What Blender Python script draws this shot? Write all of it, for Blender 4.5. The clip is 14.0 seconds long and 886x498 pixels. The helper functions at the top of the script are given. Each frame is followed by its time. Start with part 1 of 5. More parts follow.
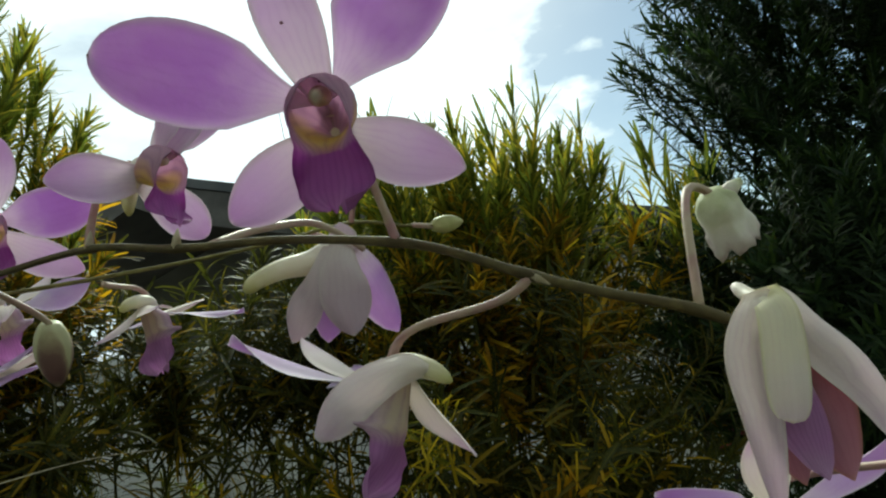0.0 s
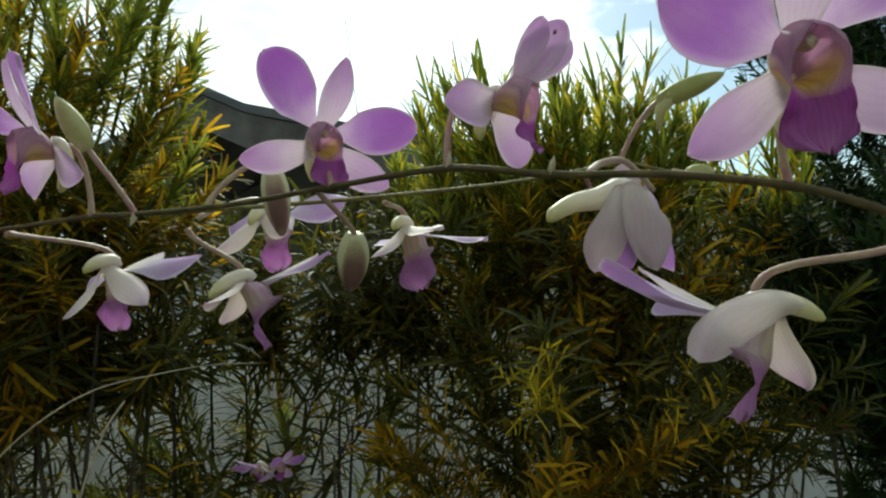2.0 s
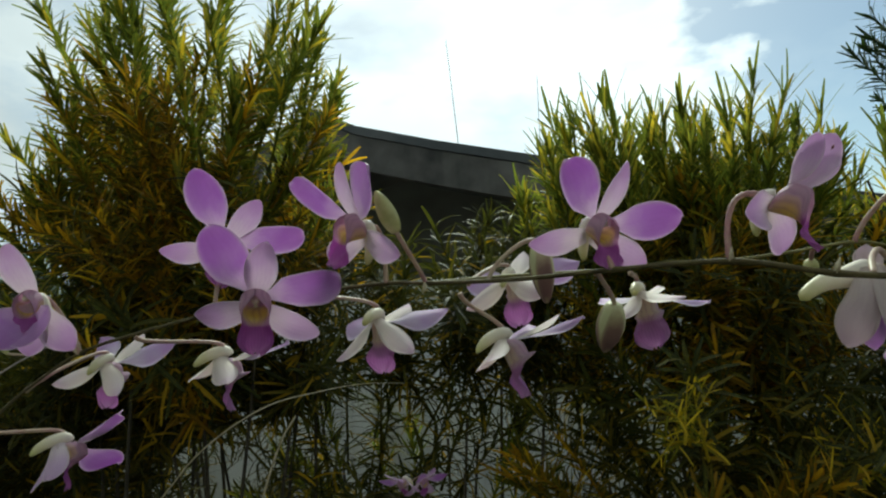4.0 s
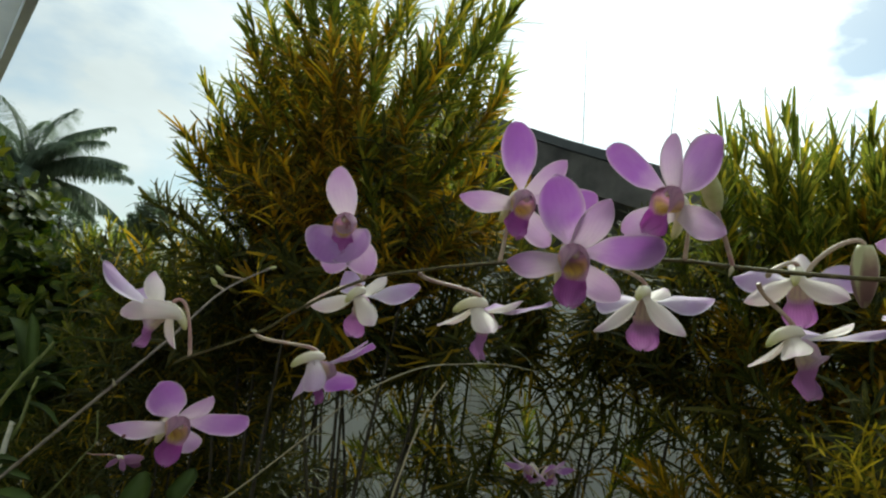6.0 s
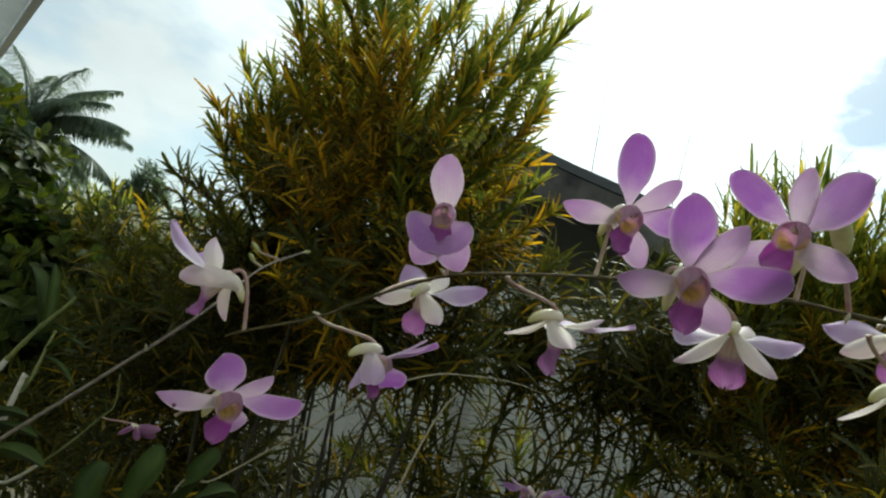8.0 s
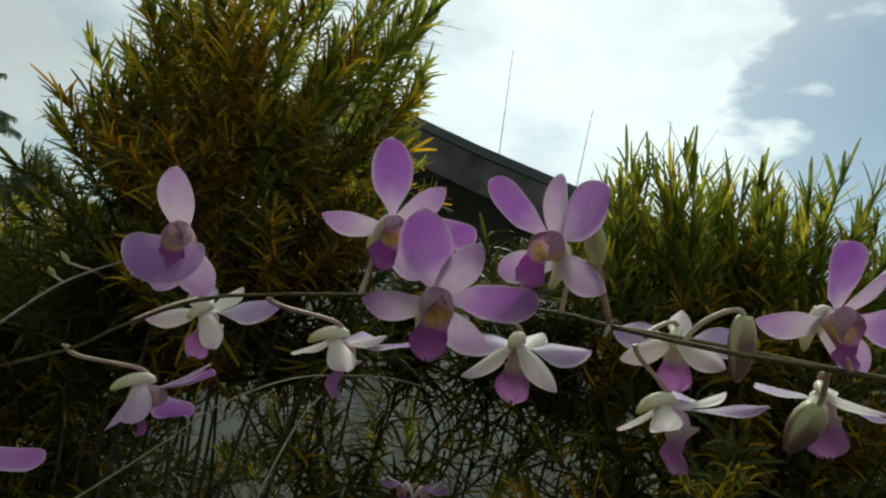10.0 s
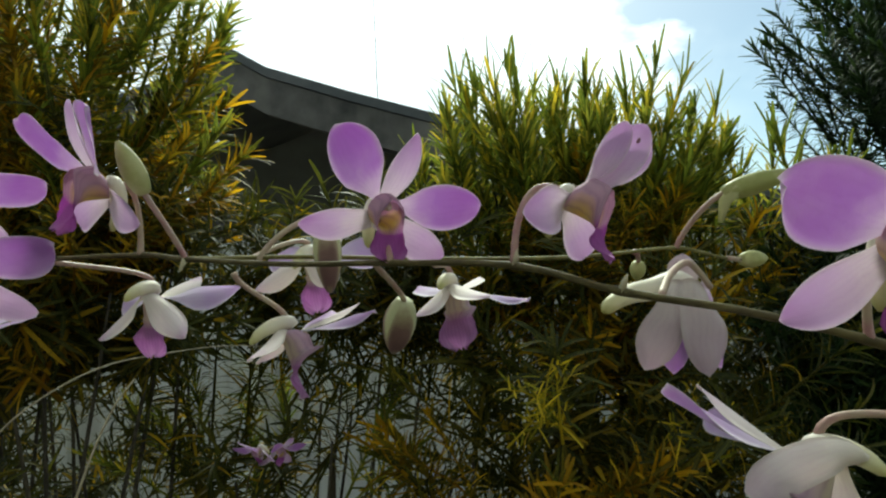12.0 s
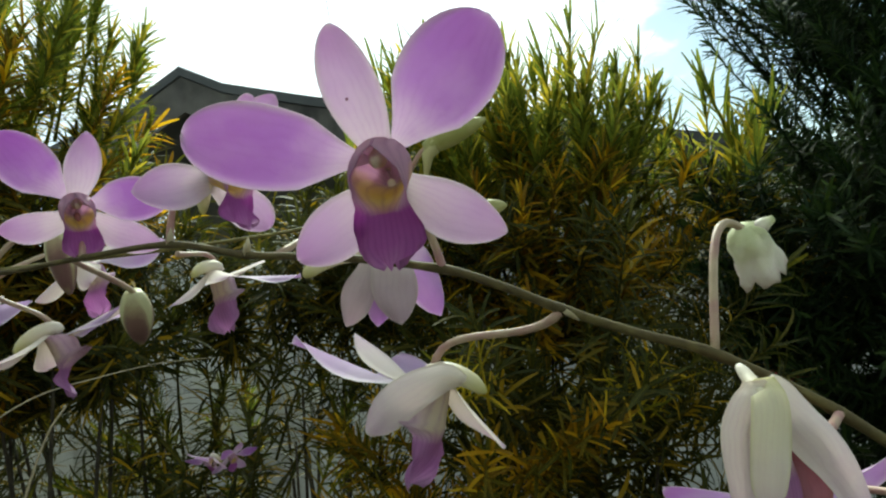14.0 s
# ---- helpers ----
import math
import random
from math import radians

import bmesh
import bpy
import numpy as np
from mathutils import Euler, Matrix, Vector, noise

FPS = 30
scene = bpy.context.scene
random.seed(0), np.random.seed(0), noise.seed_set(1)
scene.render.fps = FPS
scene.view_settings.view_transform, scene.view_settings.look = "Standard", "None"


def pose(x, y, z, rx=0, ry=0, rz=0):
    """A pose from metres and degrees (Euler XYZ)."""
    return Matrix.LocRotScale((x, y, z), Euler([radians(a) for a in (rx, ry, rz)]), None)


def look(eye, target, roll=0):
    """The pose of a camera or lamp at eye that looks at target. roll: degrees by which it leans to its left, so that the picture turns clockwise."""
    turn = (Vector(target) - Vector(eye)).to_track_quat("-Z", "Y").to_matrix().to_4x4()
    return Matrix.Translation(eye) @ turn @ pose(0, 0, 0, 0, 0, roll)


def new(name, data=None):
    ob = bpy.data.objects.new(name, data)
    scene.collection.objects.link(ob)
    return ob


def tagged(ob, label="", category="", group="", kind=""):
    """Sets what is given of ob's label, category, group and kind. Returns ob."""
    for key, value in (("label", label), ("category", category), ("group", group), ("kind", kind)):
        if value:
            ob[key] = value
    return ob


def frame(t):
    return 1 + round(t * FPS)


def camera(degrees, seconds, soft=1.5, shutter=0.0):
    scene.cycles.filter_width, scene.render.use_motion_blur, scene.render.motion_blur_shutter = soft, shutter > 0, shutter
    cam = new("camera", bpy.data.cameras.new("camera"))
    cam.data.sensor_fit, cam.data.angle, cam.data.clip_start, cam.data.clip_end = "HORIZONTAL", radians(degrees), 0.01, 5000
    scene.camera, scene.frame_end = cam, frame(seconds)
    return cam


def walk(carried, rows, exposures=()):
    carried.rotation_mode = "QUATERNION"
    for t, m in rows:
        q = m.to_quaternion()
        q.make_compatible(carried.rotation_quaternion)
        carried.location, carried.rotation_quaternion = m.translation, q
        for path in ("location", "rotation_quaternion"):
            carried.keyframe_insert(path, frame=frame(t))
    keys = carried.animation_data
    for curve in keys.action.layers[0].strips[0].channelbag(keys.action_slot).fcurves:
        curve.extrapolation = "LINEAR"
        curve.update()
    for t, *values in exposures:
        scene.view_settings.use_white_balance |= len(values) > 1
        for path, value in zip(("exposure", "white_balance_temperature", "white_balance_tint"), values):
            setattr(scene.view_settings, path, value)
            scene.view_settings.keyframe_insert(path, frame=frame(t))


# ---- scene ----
cam = camera(70.4, 14.0, 2.2)
PATH = [
    (0, (0.107, 0.101, 1.374), (0.055, 2.075, 1.691), -11.0),
    (0.5, (0.079, 0.102, 1.378), (-0.029, 2.068, 1.733), -10.7),
    (1, (0.05, 0.099, 1.382), (-0.065, 2.067, 1.72), -9.9),
    (1.5, (0.03, 0.09, 1.382), (-0.129, 2.07, 1.607), -7.9),
    (2, (0.009, 0.079, 1.381), (-0.199, 2.061, 1.551), -5.4),
    (2.5, (-0.008, 0.058, 1.389), (-0.318, 2.025, 1.572), -6.2),
    (3, (-0.025, 0.042, 1.41), (-0.384, 1.994, 1.651), -6.8),
    (3.2, (-0.031, 0.036, 1.416), (-0.412, 1.983, 1.671), -6.9),
    (5.3, (-0.127, -0.004, 1.395), (-0.79, 1.876, 1.561), 2.3),
    (5.5, (-0.138, -0.008, 1.394), (-0.826, 1.861, 1.576), 3.0),
    (6, (-0.166, -0.02, 1.391), (-0.912, 1.825, 1.599), 6.2),
    (6.5, (-0.191, -0.021, 1.382), (-0.966, 1.811, 1.597), 8.8),
    (7, (-0.217, -0.029, 1.375), (-1.002, 1.797, 1.595), 12.0),
    (7.2, (-0.227, -0.034, 1.375), (-1.005, 1.793, 1.617), 12.6),
    (9.3, (-0.205, 0.012, 1.396), (-0.779, 1.912, 1.641), 14.6),
    (9.5, (-0.192, 0.017, 1.402), (-0.743, 1.925, 1.643), 14.2),
    (10, (-0.158, 0.026, 1.417), (-0.636, 1.953, 1.654), 10.8),
    (10.5, (-0.123, 0.033, 1.423), (-0.533, 1.981, 1.616), 8.0),
    (11, (-0.083, 0.057, 1.426), (-0.358, 2.032, 1.584), 4.4),
    (11.5, (-0.042, 0.069, 1.427), (-0.274, 2.052, 1.544), 1.6),
    (12, (-0.009, 0.077, 1.423), (-0.234, 2.062, 1.514), -0.1),
    (12.5, (0.024, 0.08, 1.431), (-0.189, 2.065, 1.541), -3.6),
    (13, (0.054, 0.078, 1.43), (-0.158, 2.064, 1.535), -4.7),
    (13.5, (0.086, 0.081, 1.42), (-0.125, 2.069, 1.503), -6.2),
    (14, (0.114, 0.081, 1.405), (-0.125, 2.066, 1.468), -7.8),
]
walk(cam, [(t, look(eye, target, roll)) for t, eye, target, roll in PATH],
     [(0, 0.12, 6330, -11), (0.5, 0.15, 6330, -11), (1.0, -0.1, 6330, -11), (1.5, 0.03, 6330, -11), (2.0, 0.35, 6300, -11), (2.5, 0.5, 6280, -11), (3.0, -0.08, 6250, -11),
      (5.5, 0.2, 6400, -9), (7.0, 0.33, 6450, -9), (9.5, 0.0, 6430, -9), (10.0, -0.25, 6430, -9), (10.5, -0.3, 6420, -9), (11.5, 0.1, 6400, -10),
      (12.5, 0.45, 6380, -12), (13.0, 0.32, 6380, -12), (13.5, 0.22, 6380, -12), (14.0, 0.55, 6380, -12)])

# ---- world and sun ----
SUN_AZ, SUN_EL = radians(-8), radians(42)          # azimuth from +y towards +x, elevation
world = bpy.data.worlds.new("sky")
scene.world = world
world.use_nodes = True
wn, wl = world.node_tree.nodes, world.node_tree.links
wn.clear()
w_out, w_bg = wn.new("ShaderNodeOutputWorld"), wn.new("ShaderNodeBackground")
w_sky = wn.new("ShaderNodeTexSky")
w_sky.sky_type, w_sky.sun_disc = "NISHITA", False
w_sky.sun_elevation, w_sky.sun_rotation = SUN_EL, SUN_AZ
w_co = wn.new("ShaderNodeTexCoord")


def sky_math(op, a, b=None, c=None, clamp=False):
    nd = wn.new("ShaderNodeMath")
    nd.operation, nd.use_clamp = op, clamp
    for k, v in enumerate((a, b, c)):
        if isinstance(v, (int, float)):
            nd.inputs[k].default_value = v
        elif v is not None:
            wl.new(v, nd.inputs[k])
    return nd.outputs[0]


def sky_noise(scale, detail, shift):
    mp, nz = wn.new("ShaderNodeMapping"), wn.new("ShaderNodeTexNoise")
    mp.inputs["Location"].default_value = shift
    mp.inputs["Scale"].default_value = (1.0, 1.0, 2.0)
    nz.inputs["Scale"].default_value, nz.inputs["Detail"].default_value = scale, detail
    wl.new(w_co.outputs["Generated"], mp.inputs["Vector"])
    wl.new(mp.outputs["Vector"], nz.inputs["Vector"])
    return nz.outputs["Fac"]


def sky_dot(way):
    nd = wn.new("ShaderNodeVectorMath")
    nd.operation = "DOT_PRODUCT"
    nd.inputs[1].default_value = Vector(way).normalized()
    wl.new(w_co.outputs["Generated"], nd.inputs[0])
    return nd.outputs["Value"]


# broken cloud, brightest round the hidden sun, with a clear gap
edge = sky_math("MULTIPLY_ADD", sky_noise(7.0, 8.0, (0.6, 1.7, 0.3)), 0.11, sky_dot((0.419, 0.860, 0.292)))
gap = sky_math("MULTIPLY", sky_math("SUBTRACT", edge, 1.012, clamp=True), 22.0)
cover = sky_math("SUBTRACT", sky_noise(2.2, 7.0, (0.3, 0.1, 0.6)), gap)
cover = sky_math("MULTIPLY_ADD", sky_math("SUBTRACT", sky_noise(6.5, 8.0, (1.3, 0.4, 0.1)), 0.5), 0.75, cover)
cover = sky_math("MULTIPLY_ADD", cover, 3.6, -0.95, clamp=True)
veil = sky_math("MULTIPLY", sky_math("SUBTRACT", sky_noise(4.0, 8.0, (0.2, 2.4, 1.1)), 0.36, clamp=True), 1.1)
veil = sky_math("MULTIPLY", veil, sky_math("SUBTRACT", 1.0, sky_math("MULTIPLY", gap, 1.6), clamp=True))
cover = sky_math("MAXIMUM", cover, veil, clamp=True)
glow = sky_math("POWER", sky_math("MAXIMUM", sky_dot((-0.10, 0.80, 0.50)), 0.0), 4.0)
bright = sky_math("MULTIPLY_ADD", glow, 8.0, sky_math("MULTIPLY_ADD", sky_noise(3.0, 5.0, (2.0, 0.7, 0.2)), 5.5, 2.3))
cloud = wn.new("ShaderNodeCombineColor")
wl.new(sky_math("MULTIPLY", bright, 0.95), cloud.inputs[0])
wl.new(sky_math("MULTIPLY", bright, 0.97), cloud.inputs[1])
wl.new(sky_math("MULTIPLY", bright, 1.05), cloud.inputs[2])
w_mix = wn.new("ShaderNodeMix")
w_mix.data_type = "RGBA"
w_bg.inputs["Strength"].default_value = 0.1
wl.new(cover, w_mix.inputs["Factor"])
wl.new(w_sky.outputs["Color"], w_mix.inputs["A"])
wl.new(cloud.outputs[0], w_mix.inputs["B"])
wl.new(w_mix.outputs["Result"], w_bg.inputs["Color"])
wl.new(w_bg.outputs["Background"], w_out.inputs["Surface"])

sun = new("sun", bpy.data.lights.new("sun", "SUN"))
sun.data.energy, sun.data.angle, sun.data.color = 3.0, radians(14), (1.0, 0.96, 0.86)
sun.matrix_basis = look((math.sin(SUN_AZ) * math.cos(SUN_EL), math.cos(SUN_AZ) * math.cos(SUN_EL), math.sin(SUN_EL)), (0, 0, 0))


# ---- materials ----
class Mat:
    """A node material with a few shorthands."""

    def __init__(self, name):
        self.mat = bpy.data.materials.new(name)
        self.mat.use_nodes = True
        self.n, self.l = self.mat.node_tree.nodes, self.mat.node_tree.links
        self.bsdf, self.out = self.n["Principled BSDF"], self.n["Material Output"]

    def node(self, kind, **values):
        nd = self.n.new("ShaderNode" + kind)
        for key, value in values.items():
            nd.inputs[key.replace("_", " ")].default_value = value
        return nd

    def link(self, a, b):
        self.l.new(a, b)

    def math(self, op, a, b=None, c=None, clamp=False):
        nd = self.n.new("ShaderNodeMath")
        nd.operation, nd.use_clamp = op, clamp
        for k, v in enumerate((a, b, c)):
            if v is None:
                continue
            if isinstance(v, (int, float)):
                nd.inputs[k].default_value = v
            else:
                self.link(v, nd.inputs[k])
        return nd.outputs[0]

    def ramp(self, fac, stops):
        nd = self.n.new("ShaderNodeValToRGB")
        cr = nd.color_ramp
        while len(cr.elements) < len(stops):
            cr.elements.new(0.5)
        for e, (p, c) in zip(cr.elements, stops):
            e.position = p
            e.color = (*c, 1) if len(c) == 3 else c
        self.link(fac, nd.inputs["Fac"])
        return nd.outputs["Color"]

    def mix(self, fac, a, b, blend="MIX"):
        nd = self.n.new("ShaderNodeMix")
        nd.data_type, nd.blend_type = "RGBA", blend
        for key, v in (("Factor", fac), ("A", a), ("B", b)):
            if isinstance(v, (int, float)):
                nd.inputs[key].default_value = v
            elif isinstance(v, tuple):
                nd.inputs[key].default_value = (*v, 1)
            else:
                self.link(v, nd.inputs[key])
        return nd.outputs["Result"]

    def noise(self, scale, detail=4.0, coord="Object", rough=0.55):
        co = self.n.new("ShaderNodeTexCoord")
        nd = self.node("TexNoise", Scale=scale, Detail=detail, Roughness=rough)
        self.link(co.outputs[coord], nd.inputs["Vector"])
        return nd.outputs["Fac"]

    def uv(self):
        co = self.n.new("ShaderNodeTexCoord")
        sp = self.n.new("ShaderNodeSeparateXYZ")
        self.link(co.outputs["UV"], sp.inputs[0])
        return sp.outputs[0], sp.outputs[1]

    def bump(self, height, strength=0.2, distance=0.001):
        nd = self.node("Bump", Strength=strength, Distance=distance)
        self.link(height, nd.inputs["Height"])
        self.link(nd.outputs["Normal"], self.bsdf.inputs["Normal"])

    def finish(self, color, rough=0.5, translucent=0.0, tint=None, spec=0.4):
        if isinstance(color, tuple):
            self.bsdf.inputs["Base Color"].default_value = (*color, 1)
        else:
            self.link(color, self.bsdf.inputs["Base Color"])
        if isinstance(rough, (int, float)):
            self.bsdf.inputs["Roughness"].default_value = rough
        else:
            self.link(rough, self.bsdf.inputs["Roughness"])
        self.bsdf.inputs["Specular IOR Level"].default_value = spec
        if translucent:
            tr = self.n.new("ShaderNodeBsdfTranslucent")
            c = tint if tint is not None else color
            if isinstance(c, tuple):
                tr.inputs["Color"].default_value = (*c, 1)
            else:
                self.link(c, tr.inputs["Color"])
            mx = self.n.new("ShaderNodeMixShader")
            mx.inputs[0].default_value = translucent
            self.link(self.bsdf.outputs[0], mx.inputs[1])
            self.link(tr.outputs[0], mx.inputs[2])
            self.link(mx.outputs[0], self.out.inputs["Surface"])
        return self.mat


def petal_material(name, base, body, edge, vein, lo, hi, translucent):
    """Petal skin: pale at the base, coloured towards the tip, fine long veins and soft blotches."""
    m = Mat(name)
    u, v = m.uv()
    blotch = m.noise(140, 3)
    uu = m.math("ADD", u, m.math("MULTIPLY", m.math("SUBTRACT", blotch, 0.5), 0.35))
    col = m.ramp(uu, [(lo, base), (hi, body), (0.97, edge)])
    wav = m.math("SINE", m.math("ADD", m.math("MULTIPLY", v, 11.0), m.math("MULTIPLY", m.noise(95, 4), 9.0)))
    fine = m.math("MULTIPLY", m.math("POWER", m.math("ABSOLUTE", wav), 6.0), m.math("MULTIPLY", m.noise(400, 2), 0.75))
    info = m.n.new("ShaderNodeObjectInfo")
    col = m.mix(m.math("MULTIPLY", m.math("MULTIPLY", fine, m.math("SUBTRACT", m.noise(75, 3), 0.25, clamp=True)), 1.2, clamp=True), col, vein)
    col = m.mix(m.math("MULTIPLY", m.math("SUBTRACT", m.noise(55, 4), 0.42, clamp=True), 0.9), col, base)
    rim = m.math("POWER", m.math("ABSOLUTE", v), 11.0)
    rim = m.math("MAXIMUM", rim, m.math("POWER", u, 60.0))
    col = m.mix(m.math("MULTIPLY", rim, 0.9, clamp=True), col, base)
    col = m.mix(m.math("MULTIPLY", info.outputs["Random"], 0.18), col, base)
    m.bump(m.math("ADD", fine, m.noise(900, 2)), 0.25, 0.0004)
    return m.finish(col, 0.55, translucent, spec=0.25)


PETAL = petal_material("petal_lilac", (0.88, 0.79, 0.86), (0.585, 0.325, 0.70), (0.55, 0.265, 0.655), (0.44, 0.17, 0.54), 0.06, 0.50, 0.56)
PETAL_SOFT = petal_material("petal_soft_lilac", (0.85, 0.81, 0.85), (0.64, 0.47, 0.75), (0.59, 0.35, 0.68), (0.52, 0.27, 0.60), 0.02, 0.55, 0.48)
SEPAL = petal_material("sepal_pale_lilac", (0.90, 0.83, 0.86), (0.72, 0.53, 0.77), (0.62, 0.39, 0.67), (0.55, 0.33, 0.61), 0.03, 0.66, 0.54)
SEPAL_WHITE = petal_material("sepal_white", (0.92, 0.86, 0.79), (0.91, 0.81, 0.84), (0.77, 0.58, 0.75), (0.66, 0.47, 0.64), 0.08, 0.70, 0.45)

SEPAL_FADED = petal_material("sepal_faded_cream", (0.86, 0.83, 0.58), (0.90, 0.83, 0.74), (0.84, 0.72, 0.76), (0.74, 0.60, 0.58), 0.10, 0.62, 0.42)
SEPAL_MAUVE = petal_material("sepal_greyed_mauve", (0.72, 0.64, 0.60), (0.62, 0.50, 0.55), (0.66, 0.52, 0.62), (0.44, 0.30, 0.40), 0.10, 0.55, 0.40)
PETAL_SPENT = petal_material("petal_spent_magenta", (0.46, 0.26, 0.36), (0.34, 0.12, 0.34), (0.36, 0.16, 0.30), (0.20, 0.05, 0.18), 0.05, 0.40, 0.40)
PETAL_WINE = petal_material("petal_faded_wine", (0.56, 0.32, 0.24), (0.40, 0.17, 0.25), (0.44, 0.22, 0.33), (0.26, 0.08, 0.15), 0.15, 0.50, 0.40)


def lip_material(name, dark, mid_c, tip, throat, hood):
    """Lip skin: cream floor with a yellow ridge, mauve side lobes, a deep-coloured tongue with fine veins."""
    m = Mat(name)
    u, v = m.uv()
    uu = m.math("ADD", u, m.math("MULTIPLY", m.math("SUBTRACT", m.noise(160, 3), 0.5), 0.12))
    av = m.math("ABSOLUTE", v)
    floor = m.ramp(uu, [(0.0, (0.74, 0.66, 0.50)), (0.40, (0.78, 0.66, 0.52)), (0.47, (0.62, 0.36, 0.54)), (0.55, dark), (0.8, mid_c), (1.0, tip)])
    side = m.math("MULTIPLY", m.math("SUBTRACT", av, 0.22, clamp=True), 5.0, clamp=True)
    early = m.math("MULTIPLY", m.math("SUBTRACT", 0.56, uu, clamp=True), 9.0, clamp=True)
    col = m.mix(m.math("MULTIPLY", side, early), floor, hood)
    ridge = m.math("SUBTRACT", 1.0, m.math("MULTIPLY", av, 1.9), clamp=True)
    band = m.math("SUBTRACT", 1.0, m.math("MULTIPLY", m.math("ABSOLUTE", m.math("SUBTRACT", u, 0.30)), 4.2), clamp=True)
    col = m.mix(m.math("MULTIPLY", m.math("POWER", ridge, 0.5), m.math("MULTIPLY", m.math("POWER", band, 0.5), 0.75)), col, throat)
    wav = m.math("POWER", m.math("ABSOLUTE", m.math("SINE", m.math("ADD", m.math("MULTIPLY", v, 17.0), m.math("MULTIPLY", m.noise(90, 3), 5.0)))), 5.0)
    col = m.mix(m.math("MULTIPLY", m.math("MULTIPLY", wav, m.noise(240, 2)), 0.35), col, (0.26, 0.04, 0.30))
    m.bump(m.math("ADD", wav, m.noise(700, 2)), 0.3, 0.0004)
    return m.finish(col, 0.55, 0.58, spec=0.25)


LIP = lip_material("lip_purple", (0.48, 0.13, 0.48), (0.54, 0.18, 0.54), (0.64, 0.32, 0.63), (0.95, 0.80, 0.11), (0.73, 0.52, 0.65))
LIP_PINK = lip_material("lip_mauve_pink", (0.58, 0.30, 0.58), (0.62, 0.34, 0.63), (0.70, 0.47, 0.70), (0.86, 0.80, 0.66), (0.80, 0.62, 0.74))


def plain_skin(name, a, b, scale, rough=0.5, translucent=0.0, bump=0.2):
    """Two mottled colours with fine relief."""
    m = Mat(name)
    info = m.n.new("ShaderNodeObjectInfo")
    f = m.math("ADD", m.noise(scale, 5), m.math("MULTIPLY", m.math("SUBTRACT", info.outputs["Random"], 0.5), 0.3))
    col = m.ramp(f, [(0.35, a), (0.65, b)])
    m.bump(m.noise(scale * 6, 4), bump, 0.0006)
    return m.finish(col, rough, translucent)


SPOT = plain_skin("sepal_spot_brown", (0.20, 0.08, 0.11), (0.32, 0.16, 0.18), 400, 0.7)
COLUMN = plain_skin("column_cream", (0.72, 0.56, 0.40), (0.84, 0.74, 0.56), 300, 0.4, 0.4)
ANTHER = plain_skin("anther_cream", (0.74, 0.62, 0.50), (0.84, 0.76, 0.58), 500, 0.4, 0.2)


def spur_material():
    m = Mat("spur_green_white")
    u, v = m.uv()
    uu = m.math("ADD", u, m.math("MULTIPLY", m.math("SUBTRACT", m.noise(200, 3), 0.5), 0.3))
    col = m.ramp(uu, [(0.15, (0.90, 0.84, 0.77)), (0.62, (0.86, 0.80, 0.62)), (1.0, (0.60, 0.58, 0.24))])
    m.bump(m.noise(600, 3), 0.2, 0.0004)
    return m.finish(col, 0.45, 0.25)


MENTUM = spur_material()


def withered_material():
    m = Mat("withered_bloom")
    u, v = m.uv()
    uu = m.math("ADD", u, m.math("MULTIPLY", m.math("SUBTRACT", m.noise(220, 4), 0.5), 0.5))
    col = m.ramp(uu, [(0.1, (0.66, 0.54, 0.52)), (0.4, (0.82, 0.78, 0.72)), (0.75, (0.78, 0.79, 0.62)), (1.0, (0.62, 0.66, 0.40))])
    m.bump(m.noise(350, 5), 0.5, 0.001)
    return m.finish(col, 0.6, 0.3)


WITHERED = withered_material()
PEDICEL = plain_skin("pedicel_pink_green", (0.42, 0.22, 0.22), (0.50, 0.40, 0.28), 90, 0.45, 0.1)
STEM = plain_skin("flower_stem_olive", (0.075, 0.058, 0.019), (0.140, 0.116, 0.036), 160, 0.7)
BRANCH_GREEN = plain_skin("side_branch_olive", (0.13, 0.115, 0.030), (0.24, 0.22, 0.065), 160, 0.6)
STEM_OLD = plain_skin("stem_dry_purple", (0.16, 0.12, 0.11), (0.30, 0.25, 0.20), 160, 0.6)


def bud_material():
    m = Mat("bud_green_mauve")
    u, v = m.uv()
    ridge = m.math("POWER", m.math("ABSOLUTE", m.math("COSINE", m.math("MULTIPLY", v, 4.712))), 8.0)
    uu = m.math("ADD", u, m.math("MULTIPLY", m.math("SUBTRACT", m.noise(160, 4), 0.5), 0.4))
    uu = m.math("SUBTRACT", uu, m.math("MULTIPLY", ridge, 0.55))
    col = m.ramp(uu, [(0.0, (0.56, 0.56, 0.32)), (0.18, (0.38, 0.31, 0.19)), (0.42, (0.22, 0.135, 0.115)), (0.85, (0.18, 0.095, 0.095)), (1.0, (0.30, 0.24, 0.15))])
    m.bump(m.noise(500, 3), 0.2, 0.0005)
    return m.finish(col, 0.45, 0.06)


BUD = bud_material()
BUD_GREEN = plain_skin("bud_green", (0.36, 0.37, 0.12), (0.56, 0.54, 0.26), 80, 0.45, 0.2)
BRACT = plain_skin("bract_straw", (0.42, 0.36, 0.22), (0.60, 0.55, 0.38), 200, 0.6, 0.2)
CANE = plain_skin("cane_green", (0.11, 0.13, 0.03), (0.24, 0.25, 0.07), 60, 0.45)
SHEATH = plain_skin("cane_sheath_papery", (0.44, 0.41, 0.32), (0.66, 0.62, 0.52), 120, 0.7)
STRAP = plain_skin("orchid_leaf_green", (0.038, 0.066, 0.008), (0.070, 0.110, 0.014), 30, 0.62, 0.3)
